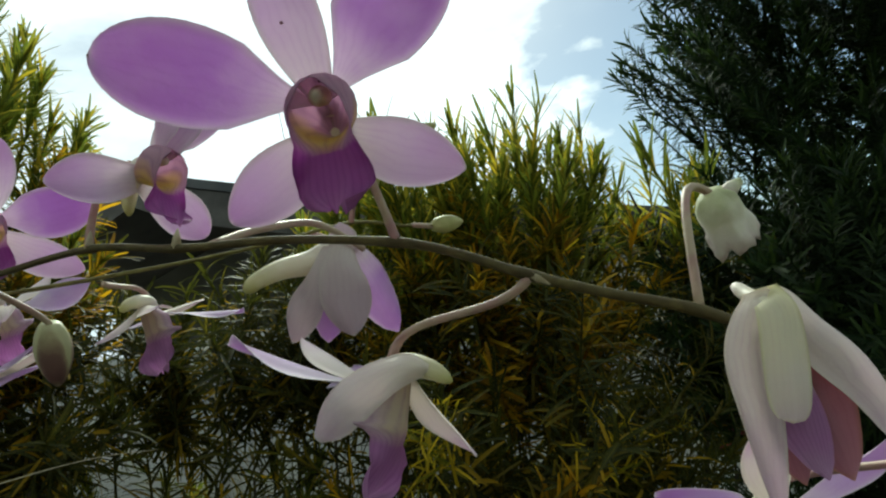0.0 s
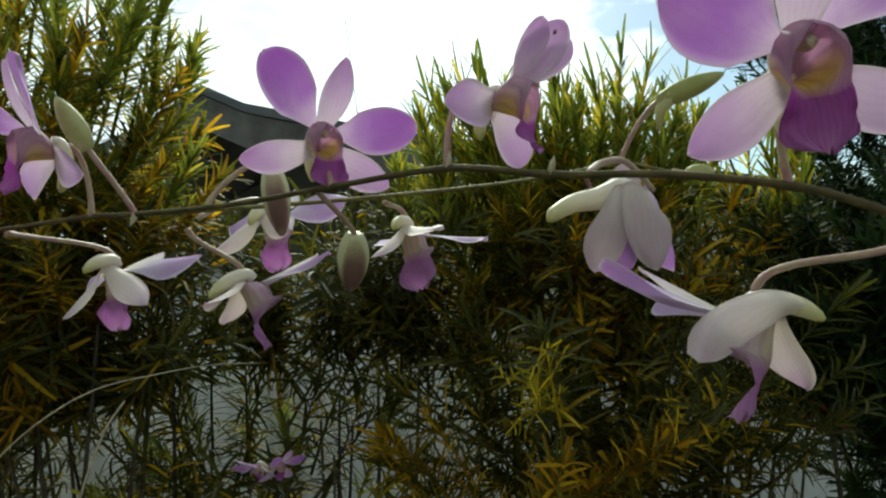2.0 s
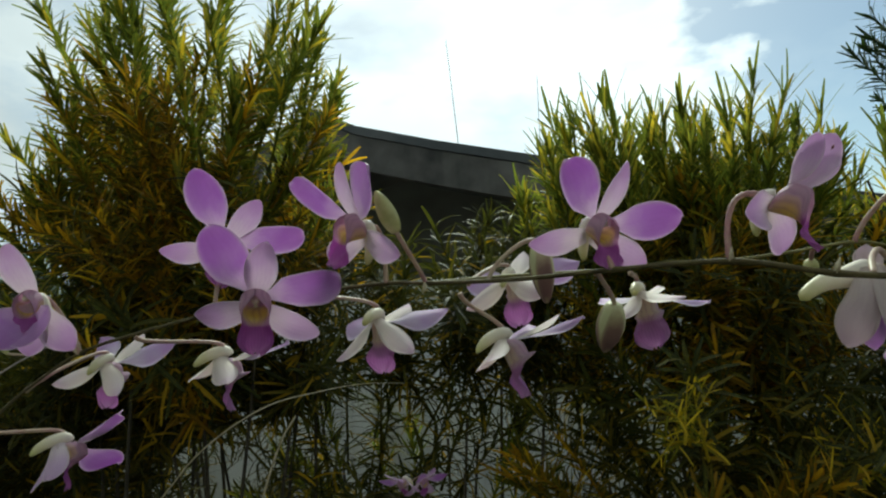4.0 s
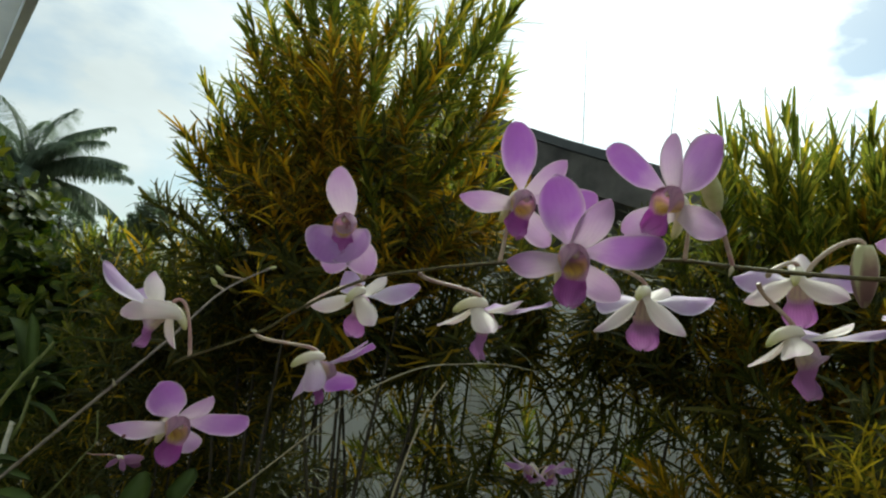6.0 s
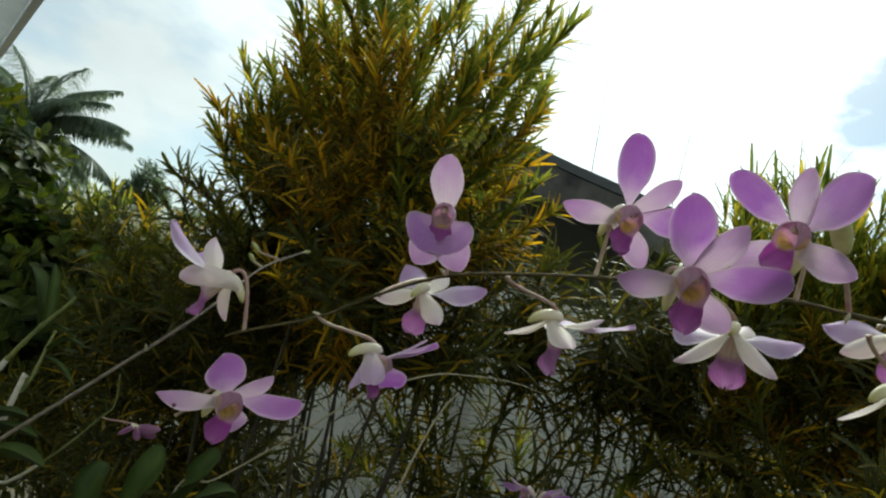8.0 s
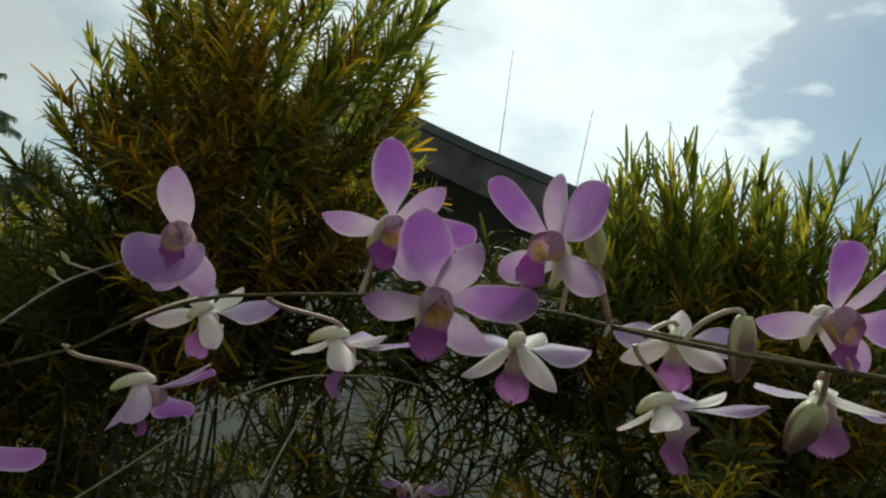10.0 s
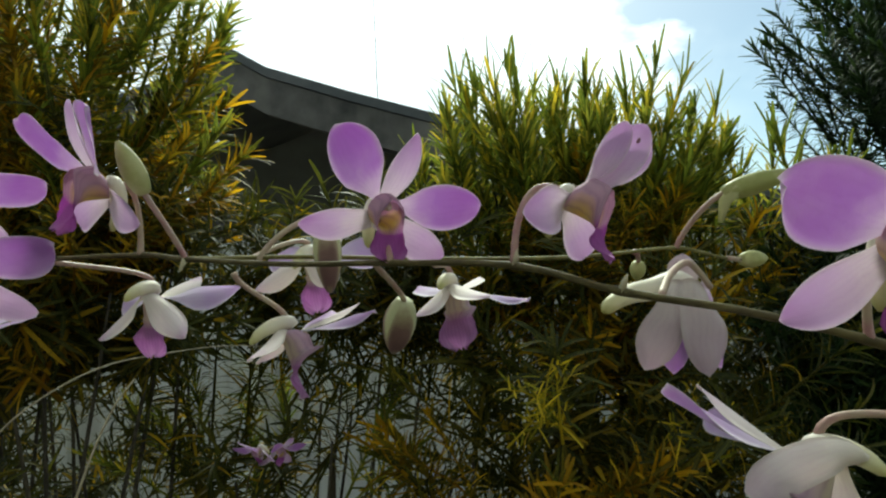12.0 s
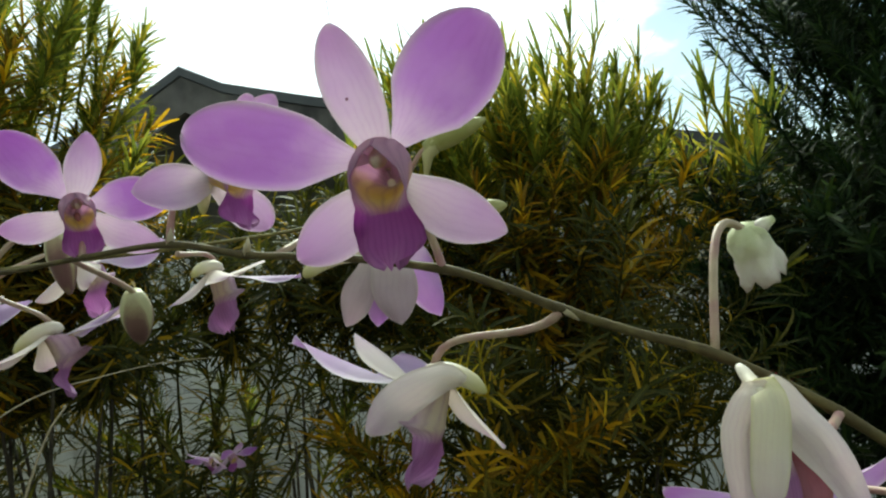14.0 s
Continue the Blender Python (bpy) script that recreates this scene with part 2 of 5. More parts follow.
TWIG = plain_skin("dry_twig", (0.29, 0.24, 0.15), (0.48, 0.42, 0.29), 120, 0.75)
BARK = plain_skin("shrub_bark", (0.035, 0.028, 0.018), (0.085, 0.07, 0.045), 60, 0.85, 0, 0.6)


def leaf_material(name, stops, speck, translucent=0.35):
    """Narrow shrub leaves: one tint per leaf, a paler midrib and yellow flecks."""
    m = Mat(name)
    geo = m.n.new("ShaderNodeNewGeometry")
    info = m.n.new("ShaderNodeObjectInfo")
    r = m.math("FRACT", m.math("ADD", geo.outputs["Random Per Island"], m.math("MULTIPLY", info.outputs["Random"], 0.15)))
    col = m.ramp(r, stops)
    u, v = m.uv()
    rib = m.math("LESS_THAN", m.math("ABSOLUTE", v), 0.16)
    fleck = m.math("GREATER_THAN", m.noise(170, 3), 0.60)
    col = m.mix(m.math("MULTIPLY", m.math("MAXIMUM", rib, fleck), speck, clamp=True), col, (0.42, 0.34, 0.03))
    m.bump(m.noise(500, 2), 0.2, 0.0006)
    return m.finish(col, 0.5, translucent, m.mix(1.0, col, (2.0, 2.0, 1.6), "MULTIPLY"), spec=0.16)


CROTON_GREEN = leaf_material("croton_green", [(0.0, (0.048, 0.070, 0.014)), (0.45, (0.110, 0.142, 0.024)), (0.8, (0.20, 0.20, 0.034)), (1.0, (0.46, 0.34, 0.03))], 0.28, 0.58)
CROTON_GOLD = leaf_material("croton_gold", [(0.0, (0.050, 0.062, 0.010)), (0.42, (0.125, 0.096, 0.013)), (0.70, (0.30, 0.155, 0.010)), (0.90, (0.50, 0.29, 0.012)), (1.0, (0.58, 0.43, 0.03))], 0.28, 0.55)
# darker croton leaf: the shade low and inside the shrubs is in its colour
CROTON_SHADED = leaf_material("croton_shaded", [(0.0, (0.017, 0.024, 0.006)), (0.55, (0.042, 0.047, 0.009)), (0.90, (0.12, 0.090, 0.010)), (1.0, (0.40, 0.25, 0.012))], 0.14, 0.36)
CROTON_YELLOW = leaf_material("croton_yellow", [(0.0, (0.10, 0.12, 0.015)), (0.5, (0.24, 0.21, 0.018)), (0.85, (0.52, 0.38, 0.02)), (1.0, (0.66, 0.50, 0.04))], 0.25, 0.45)
YEW_DARK = leaf_material("tree_dark_green", [(0.0, (0.007, 0.017, 0.006)), (0.6, (0.017, 0.037, 0.011)), (1.0, (0.043, 0.072, 0.017))], 0.04, 0.24)
BROAD_GREEN = leaf_material("broad_leaf_green", [(0.0, (0.010, 0.024, 0.004)), (0.7, (0.026, 0.048, 0.006)), (0.93, (0.06, 0.08, 0.008)), (1.0, (0.30, 0.22, 0.02))], 0.10, 0.30)
# palm and far trees: the pale bluish tint paints in distance haze
PALM_HAZY = leaf_material("palm_hazy_green", [(0.0, (0.09, 0.13, 0.10)), (1.0, (0.17, 0.22, 0.17))], 0.1)


def wall_material(name, a, b, scale, rough=0.8, streak=0.0):
    m = Mat(name)
    col = m.ramp(m.noise(scale, 6), [(0.3, a), (0.7, b)])
    if streak:
        co = m.n.new("ShaderNodeTexCoord")
        mp = m.n.new("ShaderNodeMapping")
        mp.inputs["Scale"].default_value = (9, 9, 0.6)
        nz = m.node("TexNoise", Scale=1.0, Detail=5.0)
        m.link(co.outputs["Object"], mp.inputs["Vector"])
        m.link(mp.outputs["Vector"], nz.inputs["Vector"])
        col = m.mix(m.math("MULTIPLY", m.math("SUBTRACT", nz.outputs["Fac"], 0.5, clamp=True), streak), col, (0.22, 0.21, 0.17))
    m.bump(m.noise(scale * 14, 5), 0.3, 0.004)
    return m.finish(col, rough)


PLASTER = wall_material("white_plaster", (0.68, 0.69, 0.67), (0.82, 0.83, 0.81), 2.2, 0.85, 2.5)
# the shade under the deep eave is put into this wall's dark colour
EAVE_SHADE_WALL = wall_material("gable_eave_shade", (0.08, 0.08, 0.07), (0.15, 0.15, 0.135), 3, 0.85)
FASCIA = wall_material("dark_fascia", (0.032, 0.030, 0.027), (0.19, 0.172, 0.152), 3.6, 0.75, 1.2)
SHEET = wall_material("weathered_roof_sheet", (0.06, 0.065, 0.066), (0.12, 0.12, 0.118), 4, 0.6)
AWNING = wall_material("pale_fascia_paint", (0.62, 0.66, 0.68), (0.76, 0.79, 0.80), 8, 0.5)


def clear_sheet():
    m = Mat("milky_roof_sheet")
    col = m.ramp(m.noise(7, 5), [(0.3, (0.80, 0.81, 0.80)), (0.7, (0.92, 0.92, 0.90))])
    m.bump(m.noise(60, 4), 0.2, 0.003)
    return m.finish(col, 0.4, 0.68)


MILKY = clear_sheet()
METAL = wall_material("galvanised_pole", (0.25, 0.25, 0.25), (0.35, 0.35, 0.35), 30, 0.5)
SOIL = wall_material("soil_and_litter", (0.05, 0.04, 0.025), (0.13, 0.11, 0.07), 5, 0.95)
CRIMSON = plain_skin("crimson_leaf", (0.20, 0.012, 0.02), (0.34, 0.03, 0.04), 40, 0.4, 0.3)


# ---- mesh helpers ----
def mesh_object(name, verts, faces, material, uvs=None, smooth=True):
    me = bpy.data.meshes.new(name)
    me.from_pydata([tuple(v) for v in verts], [], faces)
    if uvs is not None:
        lay = me.uv_layers.new(name="uv")
        idx = np.empty(len(me.loops), dtype=np.int32)
        me.loops.foreach_get("vertex_index", idx)
        lay.data.foreach_set("uv", np.asarray(uvs, dtype=np.float32)[idx].ravel())
    me.polygons.foreach_set("use_smooth", [smooth] * len(me.polygons))
    me.materials.append(material)
    me.update()
    return me


def part(name, me, parent, label="", m=None, at=None):
    """Links a mesh as one object under a thing or a part; m is its pose in the world."""
    ob = new(name, me)
    ob.parent = parent
    if at is not None:
        ob.matrix_parent_inverse = at.inverted()
    if m is not None:
        ob.matrix_basis = m
    return tagged(ob, label)


def thing(name, place, label, category, group="", kind=""):
    e = new(name)
    e.empty_display_size = 0.05
    e.matrix_basis = Matrix.Translation(place)
    return tagged(e, label, category, group, kind)


class Shape:
    """Collects vertices, faces and uvs."""

    def __init__(self):
        self.v, self.f, self.t = [], [], []

    def add(self, verts, faces, uvs=None):
        k = len(self.v)
        self.v += [Vector(p) for p in verts]
        self.f += [tuple(i + k for i in q) for q in faces]
        self.t += list(uvs) if uvs is not None else [(0.5, 0.0)] * len(verts)
        return self

    def tube(self, pts, radii, sides=8, closed=True):
        pts = [Vector(p) for p in pts]
        n = len(pts)
        ref = Vector((0.3, 0.2, 1)).normalized()
        vs, fs, us = [], [], []
        for i, p in enumerate(pts):
            tan = (pts[min(i + 1, n - 1)] - pts[max(i - 1, 0)]).normalized()
            if abs(tan.dot(ref)) > 0.95:
                ref = Vector((1, 0.1, 0))
            a = (ref - tan * ref.dot(tan)).normalized()
            ref = a
            b = tan.cross(a)
            for k in range(sides):
                w = 2 * math.pi * k / sides
                vs.append(p + (a * math.cos(w) + b * math.sin(w)) * radii[i])
                us.append((i / (n - 1), k / sides * 2 - 1))
        for i in range(n - 1):
            for k in range(sides):
                k2 = (k + 1) % sides
                fs.append((i * sides + k, i * sides + k2, (i + 1) * sides + k2, (i + 1) * sides + k))
        if closed:
            fs.append(tuple(reversed(range(sides))))
            fs.append(tuple(range((n - 1) * sides, n * sides)))
        return self.add(vs, fs, us)

    def box(self, lo, hi):
        x0, y0, z0 = lo
        x1, y1, z1 = hi
        return self.add([(x0, y0, z0), (x1, y0, z0), (x1, y1, z0), (x0, y1, z0), (x0, y0, z1), (x1, y0, z1), (x1, y1, z1), (x0, y1, z1)],
                        [(0, 3, 2, 1), (4, 5, 6, 7), (0, 1, 5, 4), (1, 2, 6, 5), (2, 3, 7, 6), (3, 0, 4, 7)])

    def mesh(self, name, material, smooth=True):
        return mesh_object(name, self.v, self.f, material, self.t, smooth)


def spline(points, steps=6):
    """A smooth line through the points."""
    p = [Vector(q) for q in points]
    p = [p[0] * 2 - p[1]] + p + [p[-1] * 2 - p[-2]]
    out = []
    for i in range(1, len(p) - 2):
        for k in range(steps):
            t = k / steps
            a, b, c, d = p[i - 1], p[i], p[i + 1], p[i + 2]
            out.append(0.5 * (2 * b + (c - a) * t + (2 * a - 5 * b + 4 * c - d) * t * t + (3 * b - a - 3 * c + d) * t ** 3))
    return out + [p[-2]]


def hermite(p0, t0, p1, t1, steps=12):
    p0, t0, p1, t1 = Vector(p0), Vector(t0), Vector(p1), Vector(t1)
    out = []
    for k in range(steps + 1):
        t = k / steps
        out.append(p0 * (2 * t ** 3 - 3 * t * t + 1) + t0 * (t ** 3 - 2 * t * t + t) + p1 * (3 * t * t - 2 * t ** 3) + t1 * (t ** 3 - t * t))
    return out


def sheet_mesh(name, grid, uvs, material, thick):
    """A closed thin shell over a grid of points: thick in the middle, fine at the rim."""
    n, m = len(grid), len(grid[0])
    nor = [[None] * m for _ in range(n)]
    for i in range(n):
        for j in range(m):
            a = grid[min(i + 1, n - 1)][j] - grid[max(i - 1, 0)][j]
            b = grid[i][min(j + 1, m - 1)] - grid[i][max(j - 1, 0)]
            c = a.cross(b)
            nor[i][j] = c.normalized() if c.length > 1e-12 else Vector((0, 0, 1))
    top, bot, us = [], [], []
    for i in range(n):
        for j in range(m):
            v = abs(2 * j / (m - 1) - 1)
            t = thick * (1 - 0.75 * v * v) * (1 - 0.6 * (i / (n - 1)) ** 2) / 2
            top.append(grid[i][j] + nor[i][j] * t)
            bot.append(grid[i][j] - nor[i][j] * t)
            us.append(uvs[i][j])
    k = n * m
    fs = []
    for i in range(n - 1):
        for j in range(m - 1):
            a, b, c, d = i * m + j, i * m + j + 1, (i + 1) * m + j + 1, (i + 1) * m + j
            fs.append((a, d, c, b))
            fs.append((a + k, b + k, c + k, d + k))
    rim = [(i, 0) for i in range(n)] + [(n - 1, j) for j in range(1, m)] + [(i, m - 1) for i in range(n - 2, -1, -1)] + [(0, j) for j in range(m - 2, 0, -1)]
    for (i, j), (i2, j2) in zip(rim, rim[1:] + rim[:1]):
        a, b = i * m + j, i2 * m + j2
        fs.append((a, b, b + k, a + k))
    return mesh_object(name, top + bot, fs, material, us + us)


# ---- orchid flower ----
def tepal(name, material, rnd, length, width, angle, tilt, bend=0.3, cup=0.15, peak=1.2, base=0.25, tip=0.62, twist=0.0, wave=0.02, thick=0.0007, root=0.002, start=(0, 0, 0), roll=0.0):
    """One sepal or petal in the flower's frame (x right, y up, z out of the face). angle: degrees round the face;
    tilt: degrees it leans forward out of the face's plane; bend: how far it curls back towards its tip; roll: turn about its own length."""
    n, m = 16, 9
    ph = rnd.uniform(0, 6)
    us = [1 - (1 - i / (n - 1)) ** 1.7 for i in range(n)]
    grid, uvs = [], []
    ang = radians(angle)
    out, side, face = Vector((math.cos(ang), math.sin(ang), 0)), Vector((-math.sin(ang), math.cos(ang), 0)), Vector((0, 0, 1))
    pos = Vector(start) + out * root
    for i in range(n):
        u = us[i]
        th = radians(tilt) - bend * (u - 0.25)
        if i:
            pos = pos + (out * math.cos(th) + face * math.sin(th)) * (length * (u - us[i - 1]))
        normal = face * math.cos(th) - out * math.sin(th)
        s = max(math.sin(math.pi * min(u, 1.0) ** peak), 0.0) ** tip
        f = base * (1 - u) ** 3 + (1 - base * (1 - u) ** 3) * s
        if base < 0.15:  # a petal's narrow claw
            f *= 0.30 + 0.70 * min(u / 0.40, 1.0)
        w = width / 2 * max(f, 0.03)
        tw = roll * min(u / 0.3, 1.0) + twist * u
        row, urow = [], []
        for j in range(m):
            v = 2 * j / (m - 1) - 1
            across = side * math.cos(tw) + normal * math.sin(tw)
            up = normal * math.cos(tw) - side * math.sin(tw)
            h = cup * w * v * v - 0.06 * w * (1 - abs(v)) + wave * length * math.sin(7 * u + ph + (2 if v > 0 else 0)) * v * v * u
            row.append(pos + across * (w * v) + up * h)
            urow.append((u, v))
        grid.append(row)
        uvs.append(urow)
    return sheet_mesh(name, grid, uvs, material, thick)


def broad_sepal(s, material):
    """The side sepal grown along the spur: narrow at the spur's tip, wrapped round the flower, blunt at its end."""
    mid = spline([(0.0024 * s, -0.0145, -0.0055), (0.0052 * s, -0.0085, -0.0055), (0.0085 * s, -0.002, -0.0015), (0.0105 * s, 0.006, 0.0060), (0.0108 * s, 0.012, 0.0145)], 3)
    n, m = len(mid), 9
    grid, uvs = [], []
    for i, p in enumerate(mid):
        u = i / (n - 1)
        d = (mid[min(i + 1, n - 1)] - mid[max(i - 1, 0)]).normalized()
        side = d.cross(Vector((s, 0, 0))).normalized() * s
        out = side.cross(d).normalized() * s
        if out.x * s < 0:
            out = -out
        w = lerp_table(u, [(0, 0.0015), (0.2, 0.0042), (0.45, 0.0057), (0.7, 0.0064), (0.86, 0.0060), (0.95, 0.0044), (1, 0.0022)])
        row, urow = [], []
        for j in range(m):
            v = 2 * j / (m - 1) - 1
            droop = -0.42 * w * v * v + 0.10 * w * (1 - abs(v)) * math.sin(3 * u) + 0.0009 * math.sin(9 * u + 2 * v)
            row.append(p + side * (w * v) + out * droop)
            urow.append((u, v))
        grid.append(row)
        uvs.append(urow)
    return sheet_mesh("lower_sepal", grid, uvs, material, 0.0008)


def lerp_table(t, table):
    xs = [a for a, _ in table]
    return float(np.interp(t, xs, [b for _, b in table]))


def lip_mesh(rnd, size=1.0, drop=0.9, flare=1.0, material=None):
    """The lip: side lobes rolled up into a hood over the column, a waist, then a hanging, ruffled tongue."""
    n, m = 26, 19
    open_face = flare < 1.2
    grid, uvs = [], []
    pos = Vector((0, -0.0078, -0.003)) * size
    ph = rnd.uniform(0, 6)
    for i in range(n):
        s = i / (n - 1)
        th = lerp_table(s, [(0, -0.10), (0.36, 0.05), (0.50, drop * 0.55), (0.70, drop * 1.05), (1, drop * 0.85)])
        d = Vector((0, -math.sin(th), math.cos(th)))
        if i:
            pos = pos + d * ((0.0285 if open_face else 0.0320) * size / (n - 1))
        up = Vector((0, math.cos(th), math.sin(th)))
        h = size * lerp_table(s, [(0, 0.004), (0.07, 0.0160), (0.20, 0.0240), (0.36, 0.0240), (0.41, 0.0205), (0.45, 0.0130), (0.50, 0.0078), (0.58, 0.0078), (0.68, 0.0088), (0.80, 0.0091), (0.89, 0.0078), (0.95, 0.0058), (1, 0.0024)])
        if not open_face:
            h *= 0.82 if s < 0.4 else 1.15
        a = lerp_table(s, [(0, 3.1), (0.08, 3.16), (0.36, 3.20), (0.41, 2.8), (0.46, 1.7), (0.53, 0.9), (0.68, -0.30), (1, -0.45)])
        a = a if abs(a) > 0.05 else 0.05
        row, urow = [], []
        for j in range(m):
            v = 2 * j / (m - 1) - 1
            ruffle = 0.0026 * size * max(s - 0.45, 0) * 2 * math.sin(7 * v + 11 * s + ph) * abs(v) ** 1.5
            rim = 0.0010 * size * math.sin(9 * v + ph) * max(s - 0.8, 0) / 0.2
            row.append(pos + Vector((h / a * math.sin(a * v), 0, 0)) + up * (h / a * (1 - math.cos(a * v)) + ruffle) + d * rim)
            urow.append((s, v))
        grid.append(row)
        uvs.append(urow)
    return sheet_mesh("lip", grid, uvs, material or LIP, 0.0006)


def frame_of(place, facing, up, scale=1.0):
    z = Vector(facing).normalized()
    y = Vector(up)
    y = (y - z * y.dot(z)).normalized()
    x = y.cross(z)
    r = Matrix((x, y, z)).transposed().to_4x4()
    return Matrix.Translation(place) @ r @ Matrix.Diagonal((scale, scale, scale, 1))


def spur_mesh():
    """Ovary joint and the blunt spur behind the lip, white to green."""
    sh = Shape()
    line = spline([(0, 0.002, -0.0042), (0, -0.002, -0.0060), (0, -0.008, -0.0068), (0, -0.0145, -0.0058), (0, -0.0205, -0.0030)], 4)
    n = len(line)
    sh.tube(line, [lerp_table(i / (n - 1), [(0, 0.0006), (0.1, 0.0024), (0.3, 0.0034), (0.55, 0.0033), (0.8, 0.0026), (0.94, 0.0017), (1, 0.0006)]) for i in range(n)], 12)
    k = len(sh.v)
    sh.tube([(0, 0.0, -0.003), (0, -0.0012, -0.006), (0, -0.002, -0.009)], [0.0026, 0.0020, 0.0013], 8)
    sh.t[k:] = [(0.2, 0)] * (len(sh.v) - k)
    return sh.mesh("flower", MENTUM)


def column_mesh():
    sh = Shape()
    line = spline([(0, 0.002, 0), (0, 0.0024, 0.003), (0, 0.0020, 0.0050), (0, 0.0012, 0.0062)], 3)
    sh.tube(line, [0.0019, 0.0020, 0.0020, 0.0020, 0.0021, 0.0021, 0.0020, 0.0018, 0.0015, 0.0008], 10)
    return sh.mesh("column", COLUMN)


def anther_mesh():
    sh = Shape()
    sh.tube(spline([(0, 0.0030, 0.0048), (0, 0.0024, 0.0064), (0, 0.0010, 0.0072)], 3), [0.0007, 0.0013, 0.0015, 0.0015, 0.0013, 0.0009, 0.0003], 10)
    return sh.mesh("anther_cap", ANTHER)


SPUR, COLUMN_MESH, ANTHER_MESH = spur_mesh(), column_mesh(), anther_mesh()


def spot_mesh(radius):
    """A small brown blemish lying on a sepal."""
    sh = Shape()
    sh.tube([(0, 0, 0.0), (0, 0, 0.0005), (0, 0, 0.0009)], [radius, radius * 0.95, radius * 0.4], 9)
    return sh.mesh("spot", SPOT)


def flower(spray, at, seed, place, facing, up, node, leave, scale, tepals, bends=(0.35, 0.3, 0.35), white=False, label="", drop=0.9,
           petal_w=0.0205, pull=0.022, sep_w=0.0150, pale=False, lip=0.87, near=0, spots=(), lean=0.0):
    """A flower on the spray. tepals: (angle, tilt, length) of the upper sepal, the two petals and the two lower sepals;
    bends: how far these curl back. node, leave: where its stalk leaves the stem and in which direction."""
    rnd = random.Random(seed)
    m = frame_of(place, facing, up, scale)
    body = part("flower", SPUR, spray, label, m, at)
    k = lambda a: a * rnd.uniform(0.95, 1.05)
    smat = SEPAL_WHITE if white else SEPAL
    pmat = SEPAL if pale else PETAL_SOFT if white else PETAL
    back = m.to_3x3().normalized().transposed() @ Vector((0, 1, 0))

    def roll(angle):  # hanging flowers let their tepals sag towards the open side
        w = radians(angle)
        return -lean * Vector((-math.sin(w), math.cos(w), 0)).dot(back)

    upper, petals, lower = tepals[0], tepals[1:3], tepals[3:5]
    part("upper_sepal", tepal("upper_sepal", smat, rnd, upper[2], sep_w * 0.94, upper[0], upper[1], bends[0], 0.22, 1.22, 0.36, 0.80 if white else 0.60, twist=rnd.uniform(-0.3, 0.3), roll=roll(upper[0])), body)
    for angle, tilt, length, *broad in petals:
        part("petal", tepal("petal", pmat, rnd, length, k(petal_w) * (broad[0] if broad else 1.0), angle, tilt, bends[1], 0.16, 1.40 if white else 1.50, 0.12, 0.74 if white else 0.51, wave=0.045, twist=rnd.uniform(-0.2, 0.2), roll=roll(angle)), body)
    for s, (angle, tilt, length) in zip((1, -1), lower):
        if s == near:  # the side sepal that runs along the spur
            part("lower_sepal", broad_sepal(s, smat), body)
            continue
        part("lower_sepal", tepal("lower_sepal", smat, rnd, length, k(sep_w), angle, tilt, bends[2], 0.28, 1.10, 0.55, 0.82 if white else 0.63, twist=rnd.uniform(-0.2, 0.2), start=(0, -0.006, -0.0035), roll=roll(angle)), body)
    part("lip", lip_mesh(rnd, lip, drop, 1.45 if white else 1.0, LIP_PINK if white else LIP), body)
    part("column", COLUMN_MESH, body)
    for x, y, z, r in spots:
        part("spot", spot_mesh(r), body, "small brown spot", Matrix.Translation((x, y, z)))
    part("anther_cap", ANTHER_MESH, body)
    join = m @ Vector((0, -0.002, -0.0085))
    inv = m.inverted()
    z = (m.to_3x3() @ Vector((0, 0, 1))).normalized()
    line = hermite(node, Vector(leave) * pull, join, z * pull, 14)
    sh = Shape().tube([inv @ p for p in line], [(0.00115 + 0.0004 * abs(1 - 2 * i / 14) ** 3) / scale for i in range(15)], 8)
    part("pedicel", sh.mesh("pedicel", PEDICEL), body)
    return body


def blade(name, material, rnd, points, width, face, cup=0.35, tip=0.62, peak=1.15):
    """A limp sepal or petal hanging along a line: narrow at its root, broad below the middle, pointed, its sides folded back."""
    line = spline(points, 6)
    n, m = len(line), 9
    ph = rnd.uniform(0, 6)
    grid, uvs = [], []
    for i, p in enumerate(line):
        u = i / (n - 1)
        d = (line[min(i + 1, n - 1)] - line[max(i - 1, 0)]).normalized()
        side = d.cross(Vector(face)).normalized()
        out = side.cross(d).normalized()
        s = max(math.sin(math.pi * u ** peak), 0.0) ** tip
        w = width / 2 * max(0.55 * (1 - u) ** 2 + (1 - 0.55 * (1 - u) ** 2) * s, 0.03)
        row, urow = [], []
        for j in range(m):
            v = 2 * j / (m - 1) - 1
            h = -cup * w * v * v + 0.08 * w * (1 - abs(v)) + 0.09 * w * math.sin(8 * u + ph + 2.5 * v)
            row.append(p + side * (w * v) + out * h)
            urow.append((u, v))
        grid.append(row)
        uvs.append(urow)
    return sheet_mesh(name, grid, uvs, material, 0.0007)


